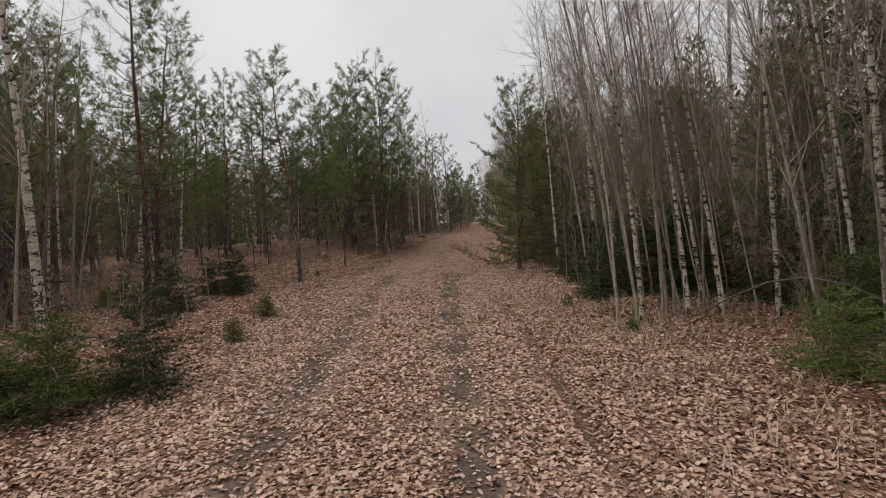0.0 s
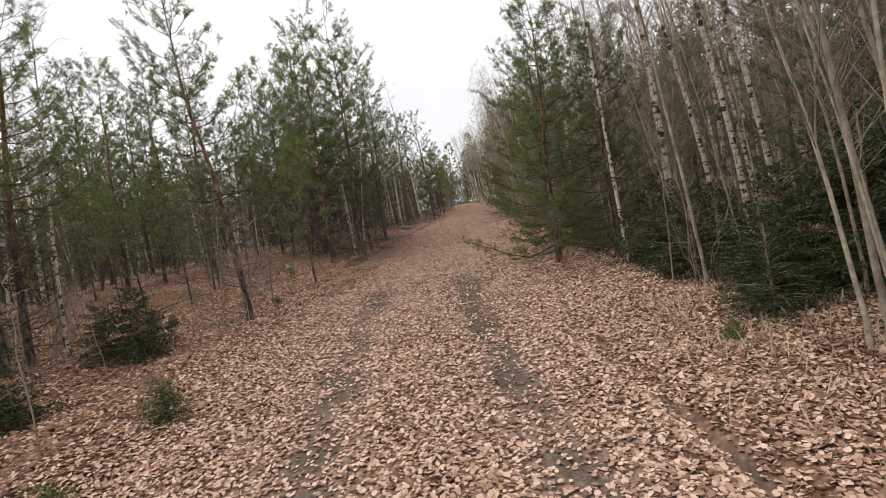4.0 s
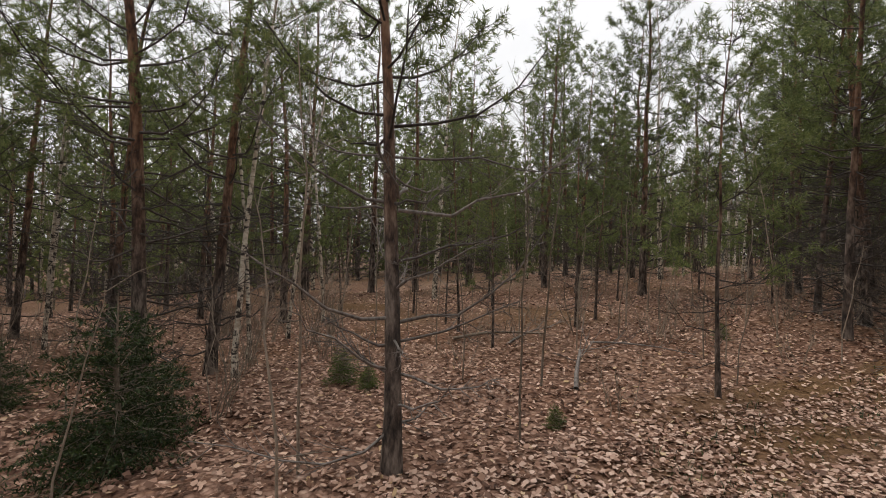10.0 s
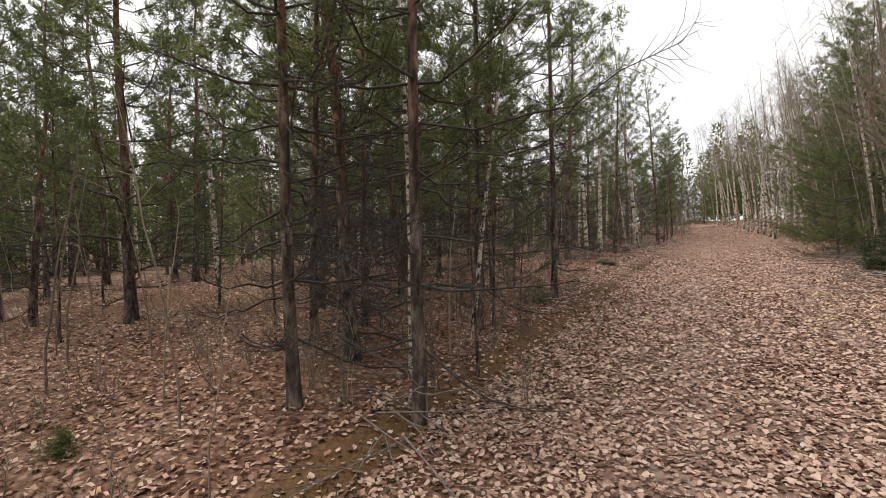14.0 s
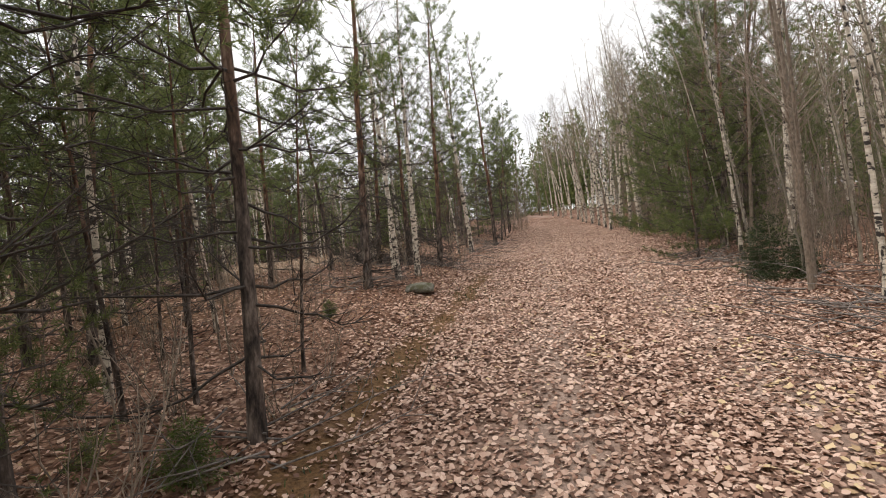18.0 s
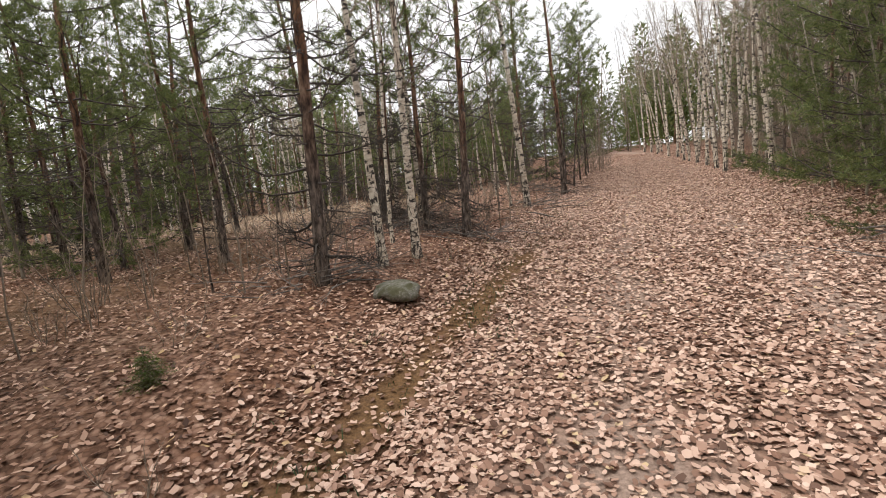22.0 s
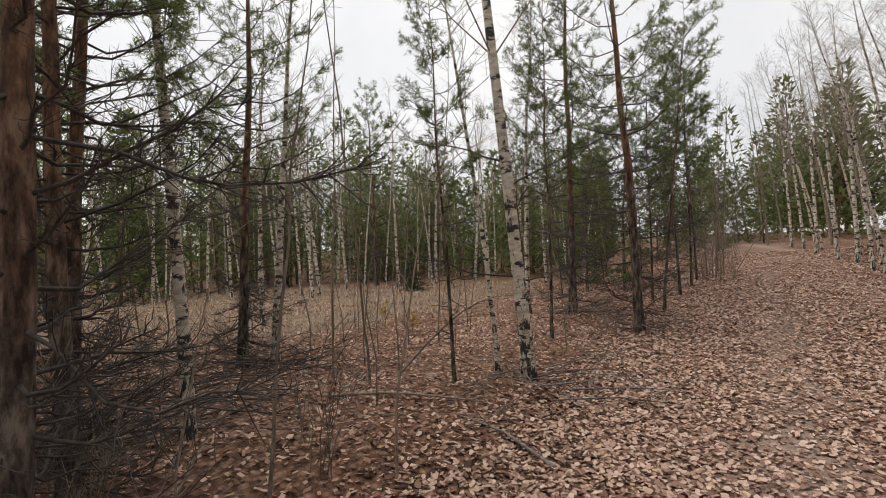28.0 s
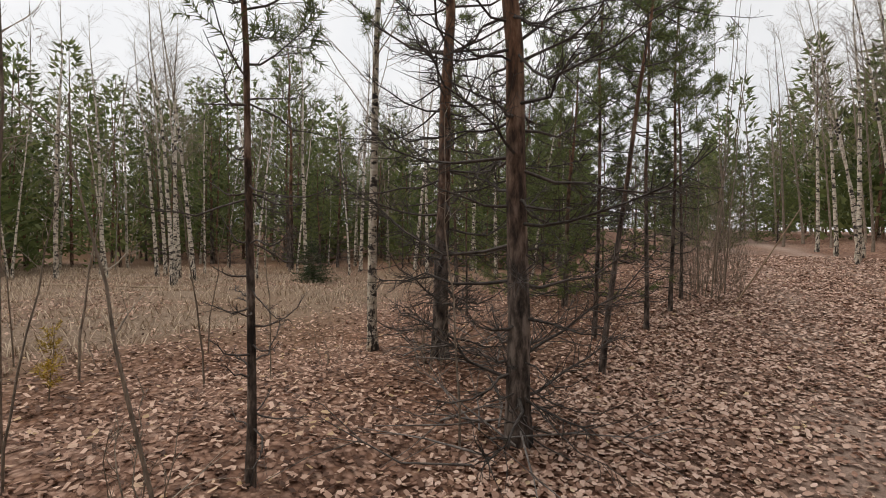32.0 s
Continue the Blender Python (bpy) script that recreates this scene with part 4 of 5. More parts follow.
stand(ALDER_DARK, "dark-barked alder with several rough stems", "alder clump", [(3.82, 2.5, 7.4, 150), (4.05, 2.35, 7.2, 180), (3.72, 2.25, 6.8, 120), (4.25, 2.55, 7.0, 210), (7.6, 5.2, 7.6), (6.6, 4.2, 7.4), (9.5, 5.7, 7.8)])

# beside the second stretch
stand(PINE_MID, "reddish pine with a forest of dead grey twigs", "pines beside the track", [(-1.78, 17.63, 6.8, 300)])
stand(PINE_SKIRT, "pine in a tangle of dead grey twigs", "pines beside the track", [(-2.76, 18.52, 6.4, 100)])
stand(PINE_MID, "pine with grey dead lower twigs at the track edge", "pines beside the track", [(-2.65, 17.5, 6.1), (-1.95, 19.9, 5.8), (-1.35, 21.93, 6.6), (-2.25, 21.18, 6.6), (-3.2, 19.6, 6.0), (-3.77, 23.8, 6.2), (-4.4, 20.6, 6.4), (-5.2, 22.4, 6.4), (-3.4, 18.9, 5.8), (-4.5, 23.85, 6.0)])
stand(BIRCH_THIN, "thin white birch with peeling bark beside pines", "birches", [(-2.1, 18.28, 6.0, 120), (-1.94, 19.62, 6.0), (-3.9, 21.6, 6.4), (-4.6, 25.5, 6.8), (-2.6, 22.4, 6.4), (-6.2, 22.9, 6.6), (-7.6, 26.2, 6.8), (-1.35, 28.8, 6.6), (-2.9, 24.6, 6.4)])
stand(PINE_THIN, "thin young pine with few needles", "young pines", [(-1.64, 18.6, 4.6), (-1.8, 19.95, 5.0), (-2.33, 22.15, 5.6), (-2.03, 22.5, 5.4), (-1.42, 23.1, 4.8), (-2.87, 23.5, 4.8), (-3.35, 24.85, 5.0), (-3.5, 25.05, 5.6), (-2.7, 26.8, 3.2), (-6.5, 25.5, 5.4), (-5.0, 26.1, 5.0), (-6.5, 26.4, 5.2)])
stand(PINE_SMALL, "small pine with grey dead twigs", "young pines", [(-1.6, 20.5, 2.6), (-4.1, 19.2, 3.4), (-3.6, 22.4, 3.6)])

# round the boulder
stand(PINE_TALL, "tall pine with reddish upper trunk near the boulder", "pines beside the track", [(-4.7, 27.48, 6.8), (-5.9, 30.6, 6.8), (-5.45, 29.95, 6.4), (-3.7, 28.46, 6.4)])
stand(PINE_DEAD, "pine ringed by dead grey branches at its foot", "pines beside the track", [(-1.53, 26.93, 6.8, 200)])
stand(PINE_SKIRT, "pine skirted to the ground by dead grey branches", "pines beside the track", [(-0.42, 29.42, 7.2, 40), (-1.13, 30.0, 6.4, 250)])
stand(PINE_DARK, "dark pine with bare twiggy lower branches in the wood", "pines", [(-7.0, 8.3, 6.6), (-8.2, 10.6, 6.8), (-9.9, 6.05, 7.0), (-8.9, 8.2, 6.4), (-11.2, 8.0, 7.0), (-8.9, 4.2, 6.8), (-12.4, 12.4, 6.6), (-6.9, 28.9, 6.4), (-3.3, 20.9, 6.2)])
stand(BIRCH_TALL, "white birch with black rough foot beside the boulder", "birches", [(-0.78, 27.86, 7.8, 30)])
stand(BIRCH_MID, "slim white birch leaning to the wood", "birches", [(-1.1, 27.57, 7.0, 150), (-1.42, 30.9, 6.6), (-0.65, 37.5, 6.8), (-2.47, 32.9, 6.4, 120), (-5.2, 35.6, 6.8)])
stand(PINE_MID, "pine with spreading bare branches", "pines", [(-3.0, 30.4, 6.2), (-5.9, 32.1, 6.4), (-7.6, 28.4, 6.2)])

# the last stretch
stand(PINE_SKIRT, "pine with dark spreading lower branches", "pines beside the track", [(-1.88, 30.42, 6.8), (-2.7, 32.64, 7.0)])
stand(BIRCH_KNOT, "white birch with knotted peeling bark and dead side branches", "birches", [(0.37, 33.16, 8.4, 0)])
stand(BIRCH_THIN, "slim grey birch leaning behind a knotted birch", "birches", [(0.0, 33.36, 6.6, 184)])
stand(PINE_DEAD, "stout pine with many dead grey branches", "pines beside the track", [(1.28, 36.0, 8.2, 150), (0.17, 37.35, 8.4, 20)])
stand(PINE_THIN, "thin young pine with sparse tufts", "young pines", [(0.26, 34.9, 6.6), (1.63, 37.35, 7.4), (-0.2, 32.68, 5.4), (1.94, 39.0, 7.6), (2.2, 39.9, 7.4), (1.45, 38.4, 7.0), (2.35, 40.7, 7.2), (0.35, 41.2, 5.0), (-0.4, 39.6, 5.2), (1.2, 41.8, 4.8)])
stand(SAPLING_TALL, "thin leafless sapling with brown stem", "saplings", [(-0.77, 32.16, 4.4), (-1.25, 32.3, 4.0), (-1.2, 34.6, 4.4), (2.75, 40.9, 4.4), (2.95, 41.3, 4.2), (2.6, 41.2, 4.6), (2.9, 42.0, 4.8), (3.1, 42.6, 4.8), (-3.1, 27.2, 3.2), (-2.33, 24.3, 3.4), (-1.95, 23.6, 3.4)])
stand(SPRUCE_A, "small dark spruce in the dry grass", "spruce bushes", [(-6.0, 43.4, 1.6), (-14.0, 35.8, 2.4), (4.05, 25.75, 0.95), (4.5, 26.2, 1.2), (4.35, 25.4, 0.8), (4.0, 22.75, 0.8)])
stand(BIRCH_MID, "white birch on the far side of the clearing", "clearing birches", [(-14.4, 40.2, 8.4), (-11.7, 43.3, 8.0), (-8.6, 41.4, 7.8), (-8.9, 41.7, 7.4), (-9.1, 42.4, 8.2), (-12.0, 43.8, 8.2), (-10.4, 43.0, 8.0), (-13.2, 41.4, 8.4), (-7.2, 44.6, 8.0), (-5.4, 48.0, 8.4), (-6.4, 46.2, 8.2), (-15.6, 38.6, 8.6), (-16.4, 39.8, 8.8), (-3.6, 48.6, 8.2), (-4.4, 46.8, 8.0), (-13.8, 43.0, 8.6), (-2.2, 46.8, 8.0), (-10.0, 45.4, 8.4), (-17.6, 37.2, 8.6)])
stand(BIRCH_THIN, "thin white birch on the far side of the clearing", "clearing birches", [(-12.6, 42.4, 7.6), (-9.8, 42.9, 7.4), (-11.0, 44.4, 7.8), (-7.9, 43.4, 7.4), (-14.9, 41.2, 7.8), (-8.2, 45.4, 7.6), (-6.0, 45.0, 7.2), (-4.9, 49.2, 7.6), (-3.0, 47.4, 7.2), (-1.2, 45.2, 6.6), (-0.4, 43.6, 6.2), (-13.4, 39.9, 7.4), (-16.0, 41.6, 7.8), (-1.8, 49.0, 7.4)])

stand(BRUSH, "bush of thin bare brown saplings at the road edge", "saplings", [(2.65, 41.0, 2.0), (2.95, 41.6, 2.4), (3.1, 41.1, 1.9), (2.75, 42.0, 2.3), (2.45, 40.6, 1.8), (2.8, 40.7, 1.6), (2.55, 41.5, 2.2), (2.3, 41.0, 1.9), (3.2, 42.2, 2.2), (2.4, 42.0, 2.4)])
stand(BRUSH_LOW, "low tangle of grey dead twigs at the track edge", "undergrowth", [(-1.7, 19.2, 0.9), (-1.5, 20.1, 1.0), (-2.4, 19.6, 0.8), (-1.6, 21.0, 1.1), (-1.3, 22.2, 0.9), (-2.6, 21.0, 1.0), (-1.2, 22.9, 0.7), (-2.0, 22.2, 1.1), (-3.0, 22.9, 0.9), (-2.8, 17.9, 0.9), (-2.3, 17.6, 0.8), (-3.4, 17.6, 0.8), (-1.5, 26.8, 0.7), (-0.4, 29.5, 0.8), (-1.2, 30.2, 1.0), (-1.2, 18.3, 0.6), (-2.3, 18.8, 0.9), (-3.6, 19.4, 1.0), (-4.2, 18.3, 0.8), (-0.9, 29.9, 0.8), (-1.9, 30.5, 0.9), (-2.7, 32.5, 0.8), (0.1, 37.2, 0.7), (0.9, 33.2, 0.4), (-8.0, 8.2, 1.0), (-6.9, 9.8, 0.9), (-5.9, 7.6, 0.9), (-6.6, 6.6, 1.1), (-5.0, 5.4, 0.8)])

# right of the road further on
stand(ALDER_THIN, "thin bare alder pole at the road edge", "alders", [(3.9, 22.4, 6.5, 170), (4.15, 23.5, 7.0, 190), (4.3, 25.3, 7.0, 160), (4.75, 27.2, 7.3, 175), (4.95, 28.2, 7.0, 150), (5.1, 29.3, 7.6, 185), (5.3, 30.1, 7.0, 170), (5.5, 31.0, 6.8, 165), (5.6, 32.1, 7.3, 195), (5.9, 33.2, 7.0, 175), (6.0, 34.2, 6.8, 160), (6.15, 35.4, 7.0, 180), (3.3, 19.4, 5.0, 160), (3.6, 20.6, 5.4, 180), (3.75, 21.5, 5.2, 200), (3.1, 17.6, 5.2, 170)])
stand(SHRUB_TALL, "tuft of bare brown stems at the road edge", "undergrowth", [(4.0, 22.9, 1.8), (4.5, 25.8, 1.7), (4.75, 27.0, 1.9), (5.0, 28.6, 1.7), (5.2, 29.8, 2.0), (5.45, 31.4, 1.8), (5.7, 32.7, 1.9), (5.85, 34.6, 1.8), (6.1, 36.4, 2.0), (3.5, 20.1, 1.7), (3.2, 18.4, 1.8)])
stand(BIRCH_THIN, "thin white birch leaning over the road", "birches", [(4.2, 24.0, 7.7, 150), (4.95, 24.6, 8.4, 145), (5.0, 27.9, 7.9, 160), (7.4, 27.3, 8.6, 150), (5.6, 28.7, 8.1, 150)])
stand(ALDER_DARK, "grey rough alder stem at the road edge", "alders", [(4.12, 24.9, 7.8, 160), (4.3, 25.2, 7.4, 190), (5.8, 29.4, 8.3), (4.0, 24.75, 6.7, 220)])
stand(PINE_BROAD, "full green pine at the road side", "pines", [(6.6, 30.4, 7.8), (7.1, 32.6, 7.6), (7.6, 34.8, 7.0)])
stand(PINE_DENSE, "bushy pine at the road side", "pines", [(5.9, 28.9, 4.2), (6.5, 31.4, 4.6), (4.0, 19.4, 4.4), (4.3, 17.9, 4.8), (4.4, 28.2, 3.0)])
stand(BIRCH_MID, "pale birch in the row at the end of the road", "birches", [(5.75, 37.6, 7.8, 170), (5.85, 38.6, 7.6, 190), (5.9, 39.6, 7.4, 150), (5.9, 40.6, 7.0, 175), (5.8, 41.8, 6.4, 180), (6.4, 42.2, 6.6), (5.9, 43.0, 7.0, 160), (5.85, 44.2, 7.0, 170), (5.75, 45.5, 6.8, 165), (6.2, 36.8, 8.2, 165), (6.6, 38.8, 8.0, 180), (7.0, 40.6, 7.6, 170), (6.9, 37.8, 8.2, 175), (6.1, 35.6, 8.2, 170), (6.4, 36.4, 8.0, 160), (7.2, 39.4, 8.0, 180), (5.7, 46.6, 6.4, 180), (5.6, 47.6, 6.2, 190), (6.9, 44.0, 7.4), (6.3, 38.2, 7.2), (6.5, 39.8, 7.4), (6.6, 36.8, 7.2, 160)])
stand(ALDER_DARK, "bare alder behind the birch row", "alders", [(6.9, 36.2, 8.0, 160), (7.3, 38.2, 8.4, 175), (7.6, 40.0, 8.2, 150), (7.1, 41.8, 7.6, 170), (7.9, 37.0, 8.4, 165), (8.2, 39.0, 8.4, 180), (7.4, 43.4, 7.6, 170), (7.0, 45.6, 7.4, 160), (6.6, 47.4, 7.2, 175), (7.6, 47.0, 7.6, 165), (5.3, 49.5, 7.4, 170), (5.0, 51.6, 7.4, 180), (5.7, 52.6, 7.8, 160), (6.0, 50.6, 7.8, 175), (6.3, 49.2, 6.8, 180), (7.2, 49.8, 7.2, 170)])
stand(BIRCH_LEAN, "pale birch leaning over the end of the road", "birches", [(5.8, 41.2, 6.8, 170), (5.7, 43.6, 6.6, 185), (5.9, 38.0, 6.0, 160), (5.6, 45.0, 6.4, 175), (6.3, 40.2, 7.0, 190), (6.4, 44.4, 6.8, 165), (6.2, 42.6, 6.8, 175), (6.0, 46.0, 6.4, 160)])
stand(PINE_DENSE, "full green pine overhanging the road edge", "pines beside the track", [(5.2, 28.8, 7.2), (5.5, 30.0, 7.0), (5.95, 31.6, 6.4), (6.35, 33.4, 5.6)])
stand(PINE_DENSE, "dark bushy pine among thin stems", "pines", [(-5.5, 28.6, 5.0), (-7.0, 29.4, 5.2), (-4.9, 24.9, 4.4), (-10.9, 25.2, 5.6), (0.0, 40.8, 4.6), (0.9, 39.9, 4.4)])
stand(PINE_DENSE, "bushy green pine at the end of the road", "pines", [(6.6, 36.2, 4.6), (3.4, 46.4, 2.8), (4.5, 51.2, 3.2), (5.4, 50.8, 3.0), (4.9, 53.2, 4.0), (6.0, 54.6, 4.4), (2.7, 47.6, 3.0), (3.8, 50.4, 3.4), (3.2, 52.4, 3.8), (2.0, 46.0, 3.0), (1.6, 44.4, 3.0)])
stand(SPRUCE_TALL, "dark tall spruce behind bare alders", "spruces", [(9.4, 1.2, 9.5), (10.6, 3.4, 10.5), (9.0, 5.0, 9.0), (11.5, 6.2, 10.0), (8.6, 7.6, 8.5), (10.4, 8.6, 10.0), (12.2, 10.0, 10.5), (8.2, -1.0, 9.5), (10.8, -1.6, 10.0), (12.5, 1.4, 10.5), (8.0, 3.0, 8.5), (7.6, 0.6, 8.5), (9.8, 6.6, 9.5), (11.8, 4.4, 10.0), (9.0, -3.0, 9.5), (13.0, 7.6, 10.5), (11.6, 12.4, 9.5), (9.6, 12.9, 8.5), (13.4, 3.2, 10.5), (7.9, 5.9, 7.5), (3.0, 53.3, 3.6), (2.4, 56.4, 4.4), (0.4, 57.8, 4.6)])

# ---------------------------------------------------------------- the wood behind
placed = []


def scatter(patterns, labels, group, number, d0, d1, y0, y1, gap, sizes, seed, avoid=0.5):
    """Fills a strip beside the road (d: metres right of its middle) with trees, none closer than gap to another."""
    rng = np.random.default_rng(seed)
    tries = 0
    while number and tries < 6000:
        tries += 1
        d, y = rng.uniform(d0, d1), rng.uniform(y0, y1)
        x = float(road_x(y)) + d
        if 0 < d < 3.9 and y < 7.4 or abs(x + 0.9) < 1.0 and 24.0 < y < 26.8:
            continue
        if placed and min((x - a) ** 2 + (y - b) ** 2 for a, b in placed) < gap * gap:
            continue
        if float(straw_zone(np.array(x), np.array(y))) > avoid:
            continue
        placed.append((x, y))
        i = rng.integers(len(patterns))
        a = rng.uniform(0, 6.283) if d < 0 else rng.uniform(1.9, 4.4)
        place(patterns[i], used, x, y, a, rng.uniform(*sizes), labels[i], group)
        number -= 1


for ob in list(scene.collection.objects):
    if ob.parent is None and ob.type == "EMPTY":
        placed.append((ob.matrix_basis.translation.x, ob.matrix_basis.translation.y))

POLES = ([ALDER, ALDER_THIN, ALDER_THIN, BIRCH_MID, BIRCH_THIN, ALDER_DARK],
         ["grey alder pole in dense bare thicket", "thin alder pole in dense bare thicket", "thin alder pole in dense bare thicket",
          "white birch stem in dense bare thicket", "thin birch stem in dense bare thicket", "dark alder stem in dense bare thicket"])
scatter(*POLES, "thicket", 165, 2.9, 8.0, -2.0, 44.0, 0.42, (0.75, 1.1), 61)
scatter(*POLES, "thicket", 120, 6.0, 13.0, -4.0, 52.0, 0.6, (0.85, 1.2), 62)
scatter([ALDER_THIN, ALDER], ["thin leaning alder pole in the thicket", "grey leaning alder pole in the thicket"], "thicket", 60, 3.3, 7.0, 2.5, 15.0, 0.25, (0.7, 1.05), 72)
WOOD = ([WOOD_A, WOOD_B, WOOD_C, BIRCH_MID, BIRCH_THIN, ALDER, BIRCH_THIN],
        ["tall pine in the open wood", "bushy green pine in the wood", "young pine with branches to the ground",
         "white birch between pines", "thin birch between pines", "grey bare alder between pines", "thin birch between pines"])
scatter(*WOOD, "wood", 60, -16.0, -7.5, -4.0, 34.0, 1.0, (0.8, 1.05), 63)
scatter(*WOOD, "wood", 130, -26.0, -11.5, -4.0, 52.0, 1.1, (0.8, 1.1), 64, 0.6)
scatter(*WOOD, "wood", 66, -18.0, -3.6, 44.0, 60.0, 0.9, (0.55, 0.85), 69, 0.45)
scatter([WOOD_B, WOOD_C, WOOD_A], ["bushy green pine behind alders", "young green pine behind alders", "tall pine behind alders"], "wood", 50, 8.0, 16.0, -4.0, 56.0, 1.1, (0.9, 1.25), 68)
scatter([SAPLING, SAPLING_LOW, SAPLING_LOW, SHRUB_LOW], ["leafless brown sapling in the litter", "small bare sapling in the litter", "small bare sapling in the litter", "low tuft of bare twigs"],
        "undergrowth", 170, -9.0, -2.5, 3.0, 37.0, 0.35, (0.7, 1.15), 65, 0.8)
scatter([SHRUB_TALL, SHRUB, SAPLING], ["tall tuft of bare brown stems", "tuft of thin bare stems", "leafless brown sapling at the road edge"],
        "undergrowth", 80, 2.7, 6.5, 1.0, 42.0, 0.3, (0.8, 1.4), 66)
scatter([BRUSH], ["thicket of tall thin bare stems at the road edge"], "undergrowth", 44, 2.7, 4.6, 15.5, 46.0, 0.35, (0.7, 1.3), 70)
scatter([BRUSH], ["thicket of tall thin bare stems behind the alders"], "undergrowth", 34, 3.6, 7.5, 0.5, 15.0, 0.35, (0.8, 1.4), 71)
scatter([BRUSH_LOW, SHRUB_LOW, SAPLING_LOW], ["low tangle of bare grey-brown twigs", "low tuft of bare twigs", "small bare sapling under the pines"], "undergrowth", 60, -6.0, -2.4, 15.5, 31.0, 0.3, (0.7, 1.4), 73)
scatter([BRUSH_LOW], ["low tangle of bare twigs under the pines"], "undergrowth", 34, -9.0, -4.2, 3.5, 13.0, 0.3, (0.7, 1.5), 74)
scatter([SPRUCE_A, PINE_DENSE], ["dark spruce bush under bare alders", "low green pine under bare alders"], "undergrowth", 16, 4.2, 8.0, 8.0, 40.0, 0.5, (0.6, 1.0), 67)


def brush_thicket(seed, number, d0, d1, y0, y1, low, high):
    """Countless thin bare stems that close the bank under the alders."""
    rng = np.random.default_rng(seed)
    buf = Buf()
    for _ in range(number):
        y, d = rng.uniform(y0, y1), d0 + (d1 - d0) * rng.random() ** 1.3
        x = float(road_x(y)) + d + 0.2 * math.sin(1.7 * y)
        a, tall = rng.uniform(0, 6.283), rng.uniform(low, high) * (0.6 + 0.4 * min(1, (d - d0) / 0.8))
        lean = rng.uniform(0.0, 0.35)
        bough(buf, rng, np.array([x, y, float(land(x, y)) - 0.03]), (math.cos(a) * lean, math.sin(a) * lean, 1), tall, 0.0055, 0.0, 0.0, int(5 + 4 * tall), 3)
    tagged(new("brush_thicket", buf.mesh("brush_thicket", TWIG)), "dense thicket of thin bare brown stems under alders", "thicket", kind="stuff")


def far_woods():
    """Everything beyond: pines and birches too far off to tell apart, as one mesh."""
    rng = np.random.default_rng(91)
    vs, fs, ms, base = [], [], [], 0

    def put(verts, faces, slot):
        nonlocal base
        vs.append(verts)
        fs.append(faces + base)
        ms.append(np.full(len(faces), slot))
        base += len(verts)

    def stick(p, q, r0, r1):
        a = np.array([0.0, 2.09, 4.19])
        ring = np.stack([np.cos(a), np.sin(a), 0 * a], 1)
        i = np.arange(3)
        j = (i + 1) % 3
        return np.vstack([p + ring * r0, q + ring * r1]), np.vstack([np.stack([i, j, i + 3], 1), np.stack([j, j + 3, i + 3], 1)])

    spots = []
    while len(spots) < 1500:
        x, y = rng.uniform(-66, 60), rng.uniform(-45, 100)
        d = x - float(road_x(y))
        if -22 < d < 12 and -5 < y < 50 or abs(d) < 3.4 and y < 57:
            continue
        far = max(0.0, max(-22 - d, d - 12, y - 50, -5 - y))
        if rng.random() < math.exp(-far / 13):
            spots.append((x, y))
    for x, y in spots:
        foot = np.array([x, y, float(land(x, np.clip(y, -60, 140))) - 0.1])
        tall = rng.uniform(5.0, 10.5) * (0.7 if y > 45 and abs(x) < 14 else 1.0)
        lean = np.array([rng.normal() * 0.3, rng.normal() * 0.3, 0])
        white = rng.random() < 0.4
        tip = foot + lean + np.array([0, 0, tall])
        put(*stick(foot, tip, 0.075 * tall / 8, 0.012), 3 if white else 0)
        k = 130 if white else 480
        low = 0.3 if white else rng.uniform(0.02, 0.2)
        rel = low + (1 - low) * rng.random(k) ** 1.15
        a = rng.uniform(0, 6.283, k)
        reach = (0.09 if white else 0.23) * tall * (1 - rel) ** 0.7 + 0.12
        out = np.stack([np.cos(a), np.sin(a), 0 * a], 1)
        mid = foot + lean * rel[:, None] + np.array([0, 0, 1.0]) * (rel * tall)[:, None] + out * (reach * rng.uniform(0.25, 1.0, k) ** 0.6)[:, None]
        way = unit(out * 0.9 + rng.normal(size=(k, 3)) * 0.45 + np.array([0, 0, 1.1 if white else 0.5]))
        side = unit(np.cross(way, rng.normal(size=(k, 3))))
        ln, wd = (0.75, 0.012) if white else (0.32, 0.068)
        size = rng.uniform(0.6, 1.3, k)[:, None]
        put(np.stack([mid - side * wd * size, mid + side * wd * size, mid + way * ln * size], 1).reshape(-1, 3), np.arange(3 * k).reshape(-1, 3), 1 if white else 2)
    me = bpy.data.meshes.new("far_woods")
    fill(me, np.concatenate(vs), [np.concatenate(fs)], np.concatenate(ms))
    for mat in (PINE_BARK, TWIG, NEEDLE, BIRCH_BARK):
        me.materials.append(mat)
    tagged(new("far_woods", me), "distant mixed wood of pines and bare birches", "woods", kind="stuff")


brush_thicket(75, 620, 2.75, 6.5, 15.5, 44.0, 0.8, 2.3)
far_woods()

# ---------------------------------------------------------------- things on the ground


